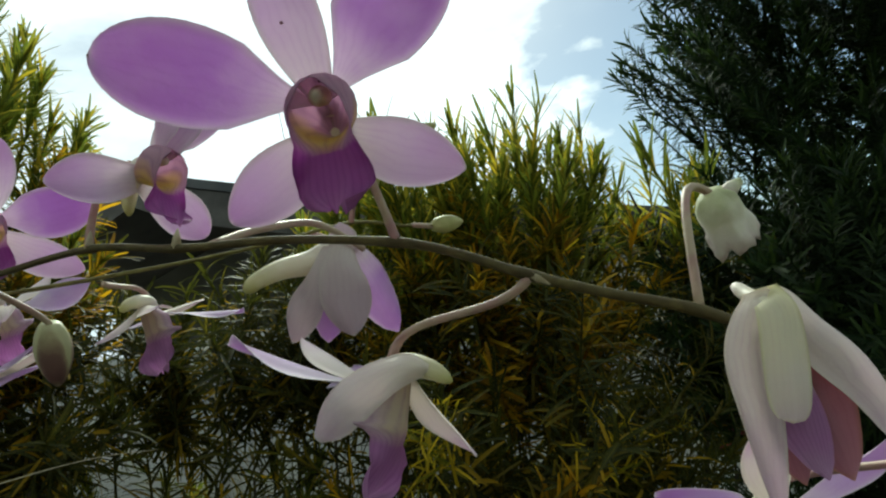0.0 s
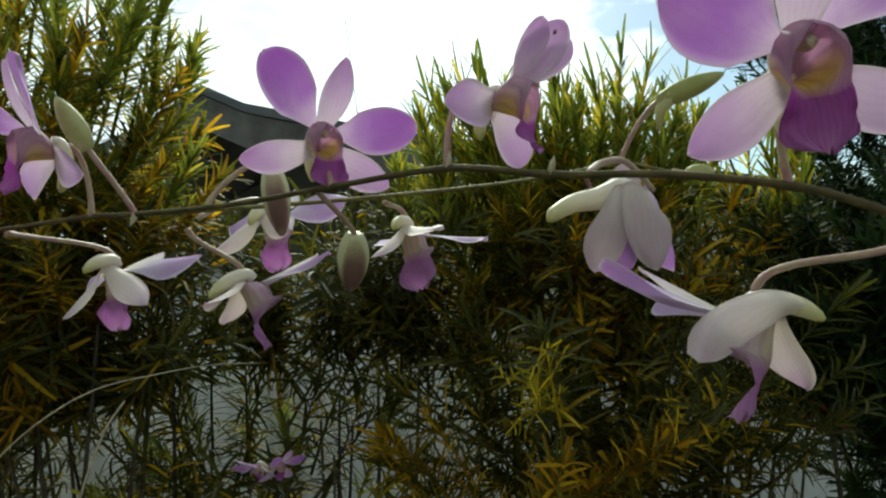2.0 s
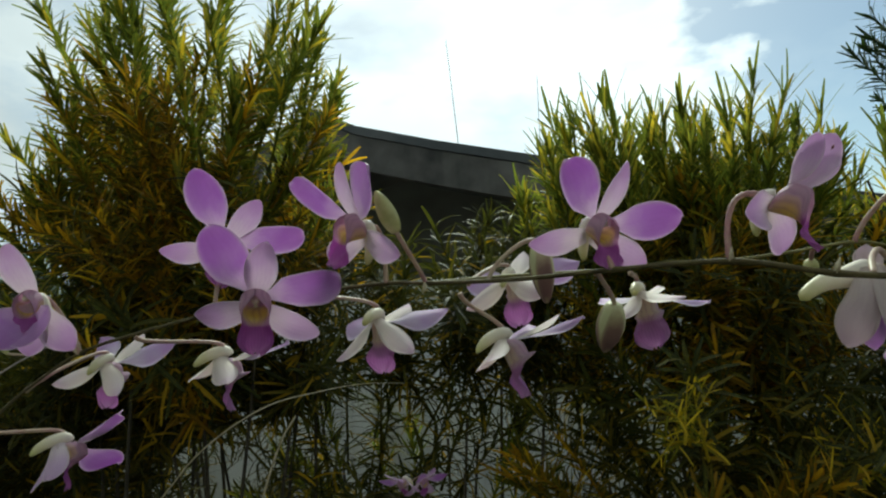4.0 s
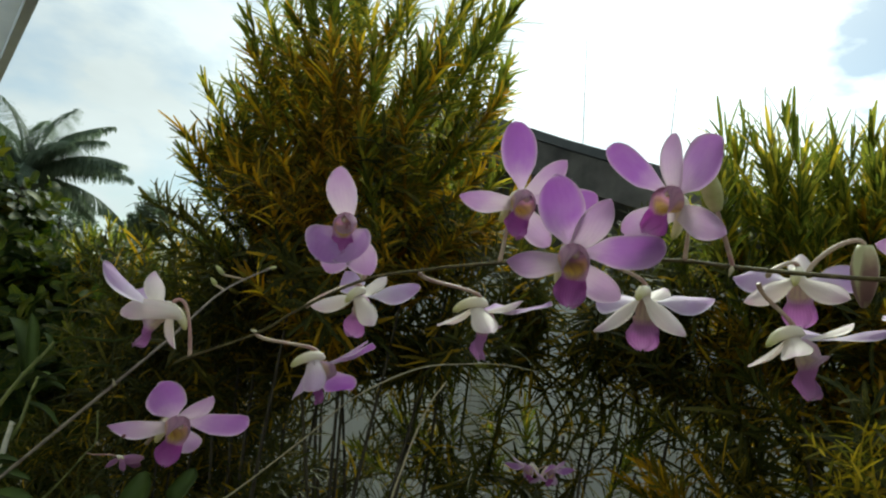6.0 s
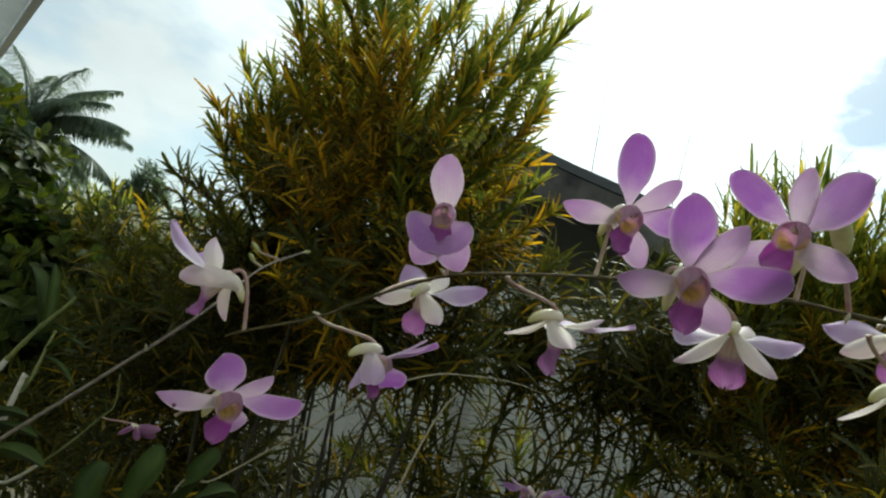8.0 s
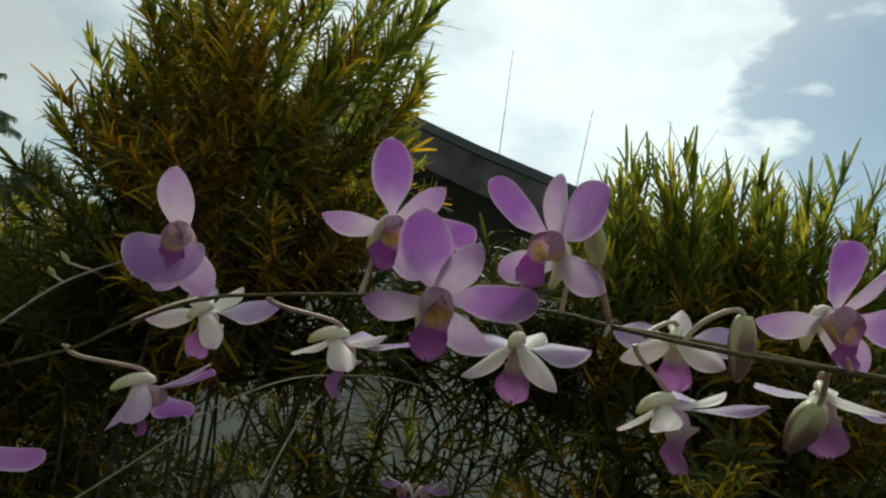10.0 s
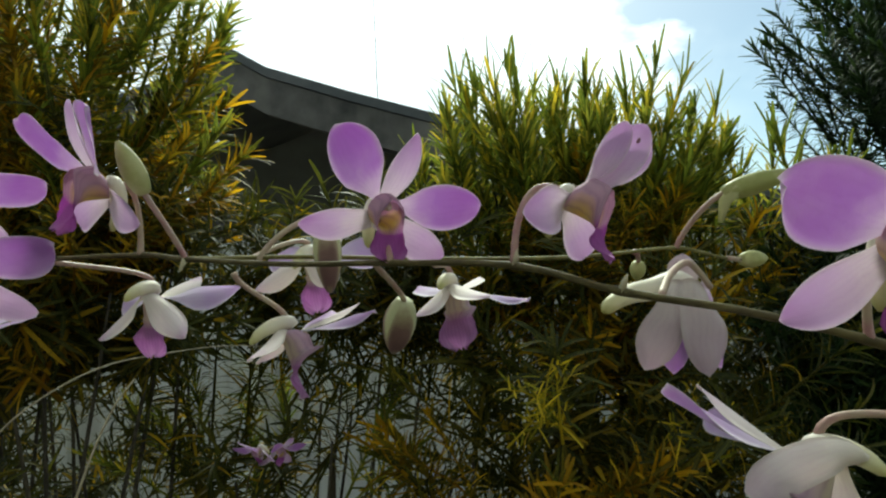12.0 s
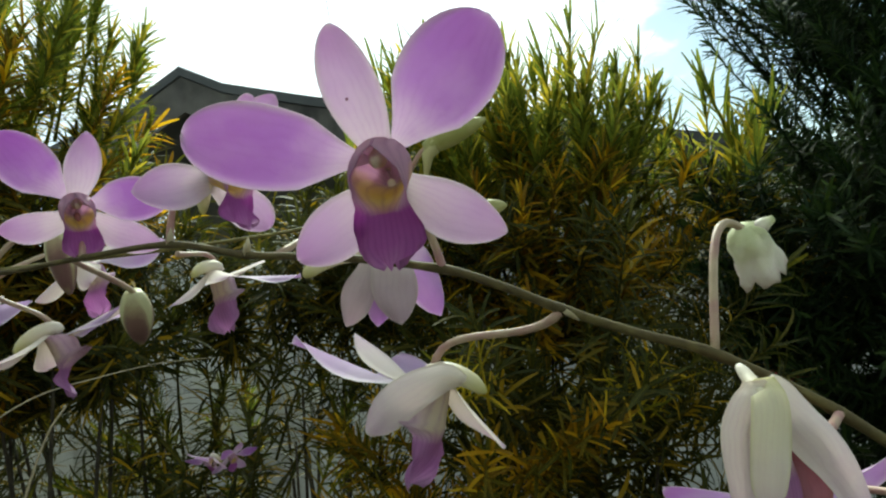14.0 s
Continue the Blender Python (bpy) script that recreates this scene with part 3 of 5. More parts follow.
def folded_flower(spray, at, seed, place, label, blades, spur, stalk, thick=0.0013):
    """A fading flower that hangs with its sepals closed like a bell. blades: name, material, line, width, way it faces;
    spur: its line and radii; stalk: the line of the pedicel."""
    rnd = random.Random(seed)
    o = Vector(place)
    local = lambda line: [Vector(p) - o for p in line]
    pts = spline(local(spur[0]), 4)
    n = len(pts)
    sh = Shape().tube(pts, [lerp_table(i / (n - 1), spur[1]) for i in range(n)], 12)
    body = part("flower", sh.mesh("flower", MENTUM), spray, label, Matrix.Translation(o), at)
    for name, material, line, width, face, *tip in blades:
        part(name, blade(name, material, rnd, local(line), width, face, tip=tip[0] if tip else 0.62), body)
    pts = spline(local(stalk), 5)
    part("pedicel", Shape().tube(pts, [thick] * len(pts), 8).mesh("pedicel", PEDICEL), body)
    return body


def bud(spray, at, top, end, radius, node, leave, material, label="", name="bud", pull=0.012, heel=0.0):
    """A closed bud: an ovoid with three shallow seams, a spur heel and its stalk."""
    top, end = Vector(top), Vector(end)
    axis = end - top
    ln = axis.length
    z = axis.normalized()
    m = frame_of(top, z, (0.2, 0.9, 0.3))
    n, sides = 12, 18
    vs, fs, us = [], [], []
    for i in range(n):
        u = i / (n - 1)
        r = radius * max(math.sin(math.pi * min(1, 0.10 + 0.88 * u)), 0.02) ** 0.62 * (1.08 - 0.22 * u)
        for k in range(sides):
            w = 2 * math.pi * k / sides
            seam = 1 - 0.11 * max(0, math.cos(3 * w)) ** 6
            vs.append(Vector((math.cos(w) * r * seam, math.sin(w) * r * seam * 0.92, u * ln)))
            us.append((u, k / sides * 2 - 1))
    for i in range(n - 1):
        for k in range(sides):
            fs.append((i * sides + k, i * sides + (k + 1) % sides, (i + 1) * sides + (k + 1) % sides, (i + 1) * sides + k))
    fs += [tuple(reversed(range(sides))), tuple(range((n - 1) * sides, n * sides))]
    body = part(name, mesh_object(name, vs, fs, material, us), spray, label, m, at)
    inv = m.inverted()
    line = hermite(node, Vector(leave) * pull, top + z * 0.001, z * pull, 12)
    part("pedicel", Shape().tube([inv @ p for p in line], [0.0012] * 13, 8).mesh("pedicel", PEDICEL), body)
    if heel:
        hook = [top + z * 0.006, top + z * 0.001 + Vector((0, 0, -0.3 * heel)), top - z * 0.001 + Vector((0, 0, -heel))]
        part("spur", Shape().tube([inv @ p for p in hook], [radius * 0.8, radius * 0.55, radius * 0.2], 8).mesh("spur", material), body)
    return body


def spent_flower(spray, at, top, end, node, leave):
    """A withered flower: a crumpled bell, green-white above, with a torn pinkish hem and a beak."""
    top, end = Vector(top), Vector(end)
    z = (end - top).normalized()
    ln = (end - top).length
    m = frame_of(top, z, (-0.9, 0.1, -0.2))
    n, sides = 14, 28
    vs, fs, us = [], [], []
    for i in range(n):
        u = i / (n - 1)
        r = lerp_table(u, [(0, 0.0030), (0.12, 0.0062), (0.35, 0.0074), (0.6, 0.0072), (0.85, 0.0078), (1, 0.0086)])
        for k in range(sides):
            w = 2 * math.pi * k / sides
            fold = 1 + 0.13 * math.sin(5 * w + 2.5 * u) * u + 0.26 * (noise.noise(Vector((math.cos(w) * 2.2, math.sin(w) * 2.2, u * 3.0))))
            hem = (0.0065 * noise.noise(Vector((math.cos(w) * 3, math.sin(w) * 3, 7))) + 0.002 * math.sin(5 * w)) * max(u - 0.6, 0) / 0.4
            vs.append(Vector((math.cos(w) * r * fold, math.sin(w) * r * fold * 0.85, u * ln + hem)))
            us.append((1 - u * 0.75, 0.0))
    for i in range(n - 1):
        for k in range(sides):
            fs.append((i * sides + k, i * sides + (k + 1) % sides, (i + 1) * sides + (k + 1) % sides, (i + 1) * sides + k))
    k0 = (n - 1) * sides
    vs.append(Vector((0, 0, ln * 0.7)))
    us.append((0.2, 0))
    fs += [(k0 + k, k0 + (k + 1) % sides, n * sides) for k in range(sides)] + [tuple(reversed(range(sides)))]
    body = part("spent_flower", mesh_object("spent_flower", vs, fs, WITHERED, us), spray, "withered green-white flower on a hooked stalk", m, at)
    part("spur", Shape().tube([(0, -0.003, 0.004), (0, -0.0065, 0.0025), (0, -0.0095, 0.0022)], [0.0030, 0.0022, 0.0010], 8).mesh("spur", WITHERED), body)
    inv = m.inverted()
    line = hermite(node, Vector(leave) * 0.085, top + z * 0.001, z * 0.03 + Vector((0.02, 0, 0)), 16)
    part("pedicel", Shape().tube([inv @ p for p in line], [0.0013] * 17, 8).mesh("pedicel", PEDICEL), body)


def stem_mesh(points, r0, r1, material, nodes=(), name="stem"):
    pts = spline(points, 8)
    n = len(pts)
    rs = []
    for i, p in enumerate(pts):
        r = r0 + (r1 - r0) * i / (n - 1)
        for q in nodes:
            d = (p - Vector(q)).length
            r *= 1 + 0.28 * math.exp(-(d / 0.004) ** 2)
        rs.append(r)
    return Shape().tube(pts, rs, 10).mesh(name, material)


def bract_mesh(place, out, length=0.006):
    p, o = Vector(place), Vector(out).normalized()
    return Shape().tube([p, p + o * length * 0.5 + Vector((0, 0, 0.0004)), p + o * length], [0.0016, 0.0011, 0.0002], 6).mesh("bract", BRACT)


# ---- the long spray and its flowers ----
A0 = Matrix.Translation((0.36, 0.25, 0.0))
spray_a = thing("orchid_spray", A0.translation, "long arching orchid spray with lilac flowers, buds and olive stem", "orchid")
N_F7, N_F6, N_F5, N_F1, N_STUB = (0.190, 0.256, 1.354), (0.1628, 0.2613, 1.3718), (0.1235, 0.2640, 1.3890), (0.0906, 0.2674, 1.4050), (0.0246, 0.2804, 1.4185)
N_F3, N_F2, N_A, N_F12, N_13 = (-0.009, 0.2925, 1.427), (-0.055, 0.308, 1.4285), (-0.148, 0.330, 1.431), (-0.171, 0.334, 1.433), (-0.270, 0.325, 1.424)
N_F18, N_F17, N_F19 = (-0.352, 0.318, 1.407), (-0.430, 0.324, 1.366), (-0.478, 0.319, 1.345)
A_LINE = [(0.36, 0.25, 0.0), (0.355, 0.25, 0.6), (0.335, 0.25, 1.05), (0.30, 0.25, 1.22), (0.262, 0.250, 1.29), (0.222, 0.252, 1.325), N_F7, N_F6, (0.143, 0.262, 1.3800), N_F5, (0.107, 0.265, 1.3980), N_F1, (0.058, 0.272, 1.4130), N_STUB, N_F3, N_F2,
          (-0.10, 0.320, 1.4285), N_A, N_F12, (-0.22, 0.330, 1.4305), N_13, (-0.31, 0.321, 1.417), N_F18, (-0.395, 0.320, 1.386), N_F17, N_F19, (-0.490, 0.318, 1.339)]
NODES_A = [N_F7, N_F6, N_F5, N_F1, N_STUB, N_F3, N_F2, N_A, N_F12, N_13, N_F18, N_F17, N_F19]
part("stem", stem_mesh(A_LINE, 0.0016, 0.0008, STEM, NODES_A), spray_a, "olive-green stem", None, A0).matrix_basis = Matrix.Identity(4)
for q, o in ((N_STUB, (0.3, -0.2, 1)), (N_F3, (0.2, 0, 1)), (N_A, (-0.3, -0.3, -1)), (N_F17, (-1, 0, 0.3)), (N_F18, (-0.8, -0.3, 0.6)), (N_F5, (0.6, -0.3, -0.5))):
    part("bract", bract_mesh(q, o), spray_a, "", Matrix.Identity(4), A0)

OPEN = "open lilac flower with purple lip and yellow throat"
NOD = "nodding flower with white sepal backs and pink lip"
flower(spray_a, A0, 1, (0.0832, 0.2368, 1.4336), (-0.024, -0.904, -0.427), (-0.039, -0.426, 0.904), N_F1, (-0.1, 0.3, 1), 1.132,
       ((93, 22, 0.0307), (42, 2, 0.0369, 0.86), (151, 33, 0.0405, 0.80), (-24, 34, 0.0288), (206, 24, 0.0267)), label=OPEN, petal_w=0.0235, sep_w=0.0138, lip=0.87, spots=((-0.0022, 0.0165, 0.0075, 0.0003), (0.0008, 0.0050, 0.0030, 0.0003)), drop=1.08)
flower(spray_a, A0, 2, (-0.0603, 0.3152, 1.4507), (0.566, -0.659, -0.495), (0.281, -0.410, 0.868), N_F2, (0, 0.4, 1), 0.959,
       ((78, 13, 0.0318), (16, 36, 0.0387), (127, 5, 0.0385), (-25, 25, 0.0344), (194, -9, 0.0292)), label=OPEN, drop=0.81)
flower(spray_a, A0, 3, (0.0136, 0.2940, 1.4513), (0.813, -0.351, -0.464), (0.465, -0.086, 0.881), N_F3, (0.0, 0.2, 1), 0.889,
       ((80, 20, 0.0345), (66, 26, 0.0330, 0.62), (92, 12, 0.0300, 0.55), (-25, 19, 0.0339), (197, 5, 0.0327)), label="lilac flower turned aside, with a spotted sepal", pull=0.045, petal_w=0.020, lip=1.0, sep_w=0.018, pale=True, lean=-1.1, spots=((-0.002, 0.0265, 0.0105, 0.0011),), drop=0.74)
NODB = (0.1, 0.25, 0.30)
flower(spray_a, A0, 5, (0.0779, 0.2810, 1.3671), (-0.273, -0.147, -0.951), (-0.910, 0.358, 0.206), N_F5, (-0.6, 0.1, -0.75), 1.021,
       ((98, -22, 0.0348), (66, -8, 0.0436), (135, -8, 0.0395), (-37, 0, 0.031), (205, 38, 0.0341)), NODB, True, NOD, lean=0.12, pull=0.045, lip=1.05, near=1, drop=-0.53)
flower(spray_a, A0, 8, (-0.0380, 0.3875, 1.4165), (0.205, 0.018, -0.979), (0.273, 0.959, 0.075), (-0.0452, 0.3599, 1.4291), (0.3, 0.8, -0.2), 0.958,
       ((95, -6, 0.032), (38, -5, 0.0395), (143, 23, 0.0393, 0.6), (-61, 31, 0.0259), (217, 20, 0.033)), NODB, True, NOD, lean=0.12, lip=1.0, drop=0.00)
flower(spray_a, A0, 9, (-0.1100, 0.3621, 1.3974), (0.400, -0.015, -0.916), (0.810, 0.473, 0.346), (-0.1344, 0.3473, 1.4252), (0.15, 0.25, -1), 1.035,
       ((87, -2, 0.0305), (38, -5, 0.0395), (132, 12, 0.0387, 0.6), (-21, 21, 0.0296), (217, 20, 0.031)), NODB, True, NOD, lean=0.12, lip=0.95, drop=0.02)
flower(spray_a, A0, 10, (-0.1101, 0.3883, 1.4329), (0.154, 0.386, -0.909), (0.213, 0.886, 0.413), (-0.130, 0.350, 1.430), (0.2, 0.8, 0.5), 0.936,
       ((86, -9, 0.0334), (20, 8, 0.0408), (153, 7, 0.0409), (-27, 26, 0.0318), (218, 15, 0.0337)), NODB, True, NOD, lean=0.6, lip=0.95, drop=0.20)
flower(spray_a, A0, 11, (-0.1918, 0.3828, 1.4126), (0.049, 0.169, -0.985), (0.183, 0.967, 0.175), (-0.213, 0.335, 1.4305), (0.2, 0.9, -0.3), 1.042,
       ((98, -10, 0.0276), (27, 8, 0.0387), (149, 3, 0.0376), (-11, 44, 0.0344), (195, 45, 0.0308)), NODB, True, NOD, lean=0.6, lip=0.95, drop=-0.01)
flower(spray_a, A0, 12, (-0.1774, 0.3149, 1.4623), (-0.574, -0.793, -0.205), (0.095, -0.313, 0.945), N_F12, (0, 0.2, 1), 1.037,
       ((90, 21, 0.031), (48, 21, 0.0422), (145, 29, 0.0404, 0.82), (-10, 9, 0.0278), (209, 10, 0.0338)), label=OPEN, drop=0.90)
flower(spray_a, A0, 13, (-0.2602, 0.3238, 1.4622), (0.468, -0.628, -0.622), (0.587, -0.304, 0.750), N_13, (0.1, 0.5, 1), 1.004,
       ((75, 9, 0.0309), (31, 17, 0.0415), (127, -4, 0.0429), (-21, 18, 0.0342), (201, 0, 0.0303)), label=OPEN, drop=0.72)
flower(spray_a, A0, 14, (-0.2231, 0.2910, 1.4280), (0.394, -0.724, -0.567), (0.303, -0.480, 0.823), (-0.235, 0.329, 1.429), (0, 0, 1), 1.088,
       ((82, 23, 0.0331), (25, 22, 0.0391), (118, 7, 0.0389), (-22, 22, 0.0296), (194, -2, 0.0257)), label=OPEN, drop=0.96)
flower(spray_a, A0, 15, (-0.2906, 0.3742, 1.3959), (0.210, 0.112, -0.971), (0.766, 0.599, 0.235), (-0.317, 0.321, 1.414), (0.2, 0.5, -0.8), 1.081,
       ((141, -8, 0.0242), (30, -1, 0.0399), (137, 4, 0.041, 0.6), (-37, 20, 0.0299), (184, 35, 0.0293)), NODB, True, NOD, lean=0.12, lip=0.95, drop=-0.06)
flower(spray_a, A0, 16, (-0.3871, 0.3826, 1.3979), (-0.095, 0.411, -0.907), (0.104, 0.910, 0.402), (-0.392, 0.320, 1.387), (0.1, 0.7, 0.8), 0.994,
       ((85, -8, 0.0331), (36, -1, 0.0405), (148, -7, 0.0408), (-37, 19, 0.0325), (217, 22, 0.033)), NODB, True, NOD, lean=0.6, lip=0.95, drop=0.35)
flower(spray_a, A0, 17, (-0.3987, 0.3604, 1.3481), (0.436, -0.049, -0.898), (0.567, 0.790, 0.232), N_F17, (0.3, 0.0, -0.9), 1.103,
       ((106, -11, 0.0297), (38, 25, 0.0395), (145, 3, 0.0357), (255, 55, 0.0280), (210, 51, 0.0309)), (0.3, 0.3, 0.4), label="half-open lilac flower with a green-white spur", drop=0.09)
flower(spray_a, A0, 18, (-0.3490, 0.2850, 1.4370), (0.25, -0.90, -0.35), (0.05, -0.35, 0.93), N_F18, (0, 0.0, 1), 1.0,
       ((92, 18, 0.031), (-58, 54, 0.031), (234, 58, 0.032), (-62, 5, 0.026), (242, 5, 0.026)), (0.3, -0.3, 0.0), label="cupped lilac flower with petals folded forward", petal_w=0.027, sep_w=0.0195, lip=0.80, drop=0.8)
flower(spray_a, A0, 19, (-0.5036, 0.3118, 1.3729), (-0.490, -0.375, -0.787), (-0.764, -0.251, 0.595), N_F19, (-0.25, 0.1, 1), 1.095,
       ((115, -26, 0.0305), (50, 3, 0.043), (135, 0, 0.0395), (-37, 0, 0.031), (204, 38, 0.0301)), NODB, True, "white-backed lilac flower on an upright stalk", lean=0.6, pull=0.05, lip=0.85, near=1, drop=-0.13)

# folded, nodding flowers on the long spray
folded_flower(spray_a, A0, 4, (0.0600, 0.3400, 1.4205), "closed pale mauve flower hanging like a bell", (
    ("upper_sepal", SEPAL_MAUVE, ((0.0615, 0.3440, 1.4180), (0.0610, 0.3470, 1.4260), (0.0612, 0.3492, 1.4330)), 0.0125, (0, -1, 0.3)),
    ("petal", PETAL, ((0.0585, 0.3410, 1.4195), (0.0550, 0.3380, 1.4050), (0.0527, 0.3330, 1.3852)), 0.0160, (-0.1, -1, 0)),
    ("petal", PETAL, ((0.0655, 0.3430, 1.4200), (0.0715, 0.3480, 1.4060), (0.0767, 0.3525, 1.3850)), 0.0190, (0.65, -0.75, 0)),
    ("lower_sepal", SEPAL_MAUVE, ((0.0570, 0.3385, 1.4215), (0.0500, 0.3310, 1.4080), (0.0445, 0.3285, 1.3970), (0.0408, 0.3285, 1.3872)), 0.0165, (-0.45, -0.9, 0)),
    ("lower_sepal", SEPAL_MAUVE, ((0.0620, 0.3380, 1.4220), (0.0630, 0.3270, 1.4090), (0.0640, 0.3245, 1.3970), (0.0640, 0.3258, 1.3855)), 0.0185, (0.25, -1, 0)),
    ("lip", LIP, ((0.0600, 0.3430, 1.4150), (0.0600, 0.3420, 1.4040), (0.0610, 0.3400, 1.3920)), 0.0120, (0, -1, 0))),
    (((0.0640, 0.3450, 1.4195), (0.0575, 0.3450, 1.4205), (0.0480, 0.3440, 1.4180), (0.0380, 0.3380, 1.4165), (0.0300, 0.3325, 1.4130), (0.0255, 0.3300, 1.4095)),
     [(0, 0.0030), (0.2, 0.0058), (0.45, 0.0046), (0.75, 0.0034), (0.93, 0.0028), (1, 0.0010)]),
    ((0.0360, 0.2780, 1.4170), (0.0440, 0.2990, 1.4240), (0.0560, 0.3230, 1.4285), (0.0650, 0.3360, 1.4235), (0.0700, 0.3430, 1.4190)))
folded_flower(spray_a, A0, 7, (0.1580, 0.2130, 1.3705), "faded cream flower with limp folded sepals and wine-pink throat", (
    ("petal", PETAL_WINE, ((0.1575, 0.2160, 1.3690), (0.1575, 0.2175, 1.3580), (0.1575, 0.2170, 1.3400)), 0.0120, (0.2, -1, 0)),
    ("petal", PETAL_WINE, ((0.1605, 0.2150, 1.3680), (0.1625, 0.2160, 1.3580), (0.1645, 0.2150, 1.3400)), 0.0130, (-0.2, -1, 0)),
    ("lip", LIP_PINK, ((0.1585, 0.2140, 1.3640), (0.1580, 0.2135, 1.3560), (0.1585, 0.2105, 1.3420)), 0.0100, (0.1, -1, 0)),
    ("lower_sepal", SEPAL_WHITE, ((0.1585, 0.2165, 1.3715), (0.1562, 0.2145, 1.3712), (0.1525, 0.2148, 1.3640), (0.1515, 0.2135, 1.3530), (0.1505, 0.2130, 1.3360)), 0.0080, (-0.6, -0.8, 0)),
    ("lower_sepal", SEPAL_WHITE, ((0.1590, 0.2165, 1.3715), (0.1612, 0.2142, 1.3712), (0.1655, 0.2138, 1.3650), (0.1710, 0.2135, 1.3560), (0.1755, 0.2130, 1.3400)), 0.0115, (0.45, -0.85, 0.25)),
    ("upper_sepal", SEPAL_FADED, ((0.1590, 0.2165, 1.3712), (0.1588, 0.2135, 1.3722), (0.1580, 0.2108, 1.3690), (0.1562, 0.2085, 1.3620), (0.1545, 0.2072, 1.3560), (0.1535, 0.2068, 1.3525)), 0.0072, (-0.15, -1, 0.35), 0.30)),
    (((0.1570, 0.2235, 1.3757), (0.1575, 0.2205, 1.3738), (0.1578, 0.2165, 1.3718), (0.1585, 0.2140, 1.3690), (0.1590, 0.2140, 1.3640)),
     [(0, 0.0008), (0.1, 0.0013), (0.35, 0.0015), (0.6, 0.0021), (0.8, 0.0026), (1, 0.0016)]),
    (N_F7, (0.1800, 0.2420, 1.3535), (0.1710, 0.2280, 1.3590), (0.1625, 0.2180, 1.3690)))
flower(spray_a, A0, 21, (0.1900, 0.3180, 1.3040), (0.05, -0.70, -0.70), (0.02, -0.70, 0.70), (0.222, 0.252, 1.325), (0.1, 0.7, 0.5), 1.0,
       ((103, -14, 0.0320), (22, -4, 0.0400), (158, -4, 0.0400), (-40, 20, 0.0300), (220, 20, 0.0300)), NODB, True, NOD, lip=0.95, drop=0.1)
spent_flower(spray_a, A0, (0.1835, 0.2880, 1.4055), (0.1900, 0.2950, 1.3905), N_F6, (0.22, 0.35, 1))
bud(spray_a, A0, (-0.0550, 0.338, 1.4135), (-0.0620, 0.350, 1.3900), 0.0072, (-0.062, 0.312, 1.4285), (0.3, 0.7, -0.7), BUD, "plump mauve and green bud")
bud(spray_a, A0, (-0.0895, 0.3385, 1.4470), (-0.0882, 0.3420, 1.4165), 0.0064, (-0.115, 0.328, 1.429), (0.1, 0.2, 1), BUD, "long mauve-green bud", pull=0.03)
bud(spray_a, A0, (-0.1575, 0.3150, 1.4570), (-0.1640, 0.3060, 1.4770), 0.0050, N_A, (-0.2, -0.1, 1), BUD_GREEN, "slim yellow-green bud")

# ---- the thin side branch with its buds ----
FORK = (0.063, 0.367, 1.436)
B_LINE = [N_A, (-0.105, 0.352, 1.4325), (-0.05, 0.356, 1.4315), (0.0, 0.359, 1.4315), (0.03, 0.362, 1.433), FORK, (0.085, 0.376, 1.432), (0.098, 0.386, 1.4312)]
part("side_branch", stem_mesh(B_LINE, 0.0011, 0.0006, BRANCH_GREEN, [FORK], "side_branch"), spray_a, "thin green side branch", Matrix.Identity(4), A0)
bud(spray_a, A0, (0.0965, 0.3860, 1.4312), (0.1110, 0.3920, 1.4321), 0.0042, (0.088, 0.378, 1.4318), (1, 0, 0), BUD_GREEN, "small ribbed green bud", pull=0.006)
bud(spray_a, A0, (0.0790, 0.3540, 1.4585), (0.1075, 0.3530, 1.4672), 0.0048, FORK, (0.2, -0.2, 1), BUD_GREEN, "slim green bud with a hooked spur", pull=0.02, heel=0.012)

bud(spray_a, A0, (0.0535, 0.4040, 1.4310), (0.0530, 0.4070, 1.4215), 0.0042, (0.044, 0.364, 1.4340), (0.3, 0.8, 0.5), BUD_GREEN, "small pale green bud", pull=0.012)

# ---- second spray with its low flower ----
C0 = Matrix.Translation((-0.86, 0.30, 0.0))
spray_c = thing("orchid_spray", C0.translation, "slender purplish orchid stem with few buds and one lilac flower", "orchid")
C_LINE = [(-0.86, 0.30, 0.0), (-0.855, 0.30, 0.5), (-0.835, 0.305, 0.90), (-0.80, 0.31, 1.05), (-0.735, 0.322, 1.155), (-0.683, 0.332, 1.208), (-0.617, 0.362, 1.285), (-0.581, 0.400, 1.343), (-0.597, 0.480, 1.391), (-0.623, 0.580, 1.422)]
part("stem", stem_mesh(C_LINE, 0.0020, 0.0009, STEM_OLD), spray_c, "dry purplish stem", Matrix.Identity(4), C0)
bud(spray_c, C0, (-0.640, 0.527, 1.409), (-0.652, 0.527, 1.418), 0.0028, (-0.612, 0.53, 1.405), (-0.6, 0, 0.6), BUD_GREEN, "tiny green bud", pull=0.01)
bud(spray_c, C0, (-0.608, 0.482, 1.396), (-0.618, 0.484, 1.403), 0.0026, (-0.598, 0.483, 1.392), (-0.7, 0, 0.6), BUD_GREEN, "tiny green bud", pull=0.006)
bud(spray_c, C0, (-0.624, 0.584, 1.423), (-0.620, 0.592, 1.426), 0.0022, (-0.623, 0.578, 1.421), (0, 0.4, 0.3), BUD_GREEN, "tiny green bud", pull=0.004)
part("bract", bract_mesh((-0.600, 0.372, 1.305), (-0.5, 0, 0.9)), spray_c, "", Matrix.Identity(4), C0)
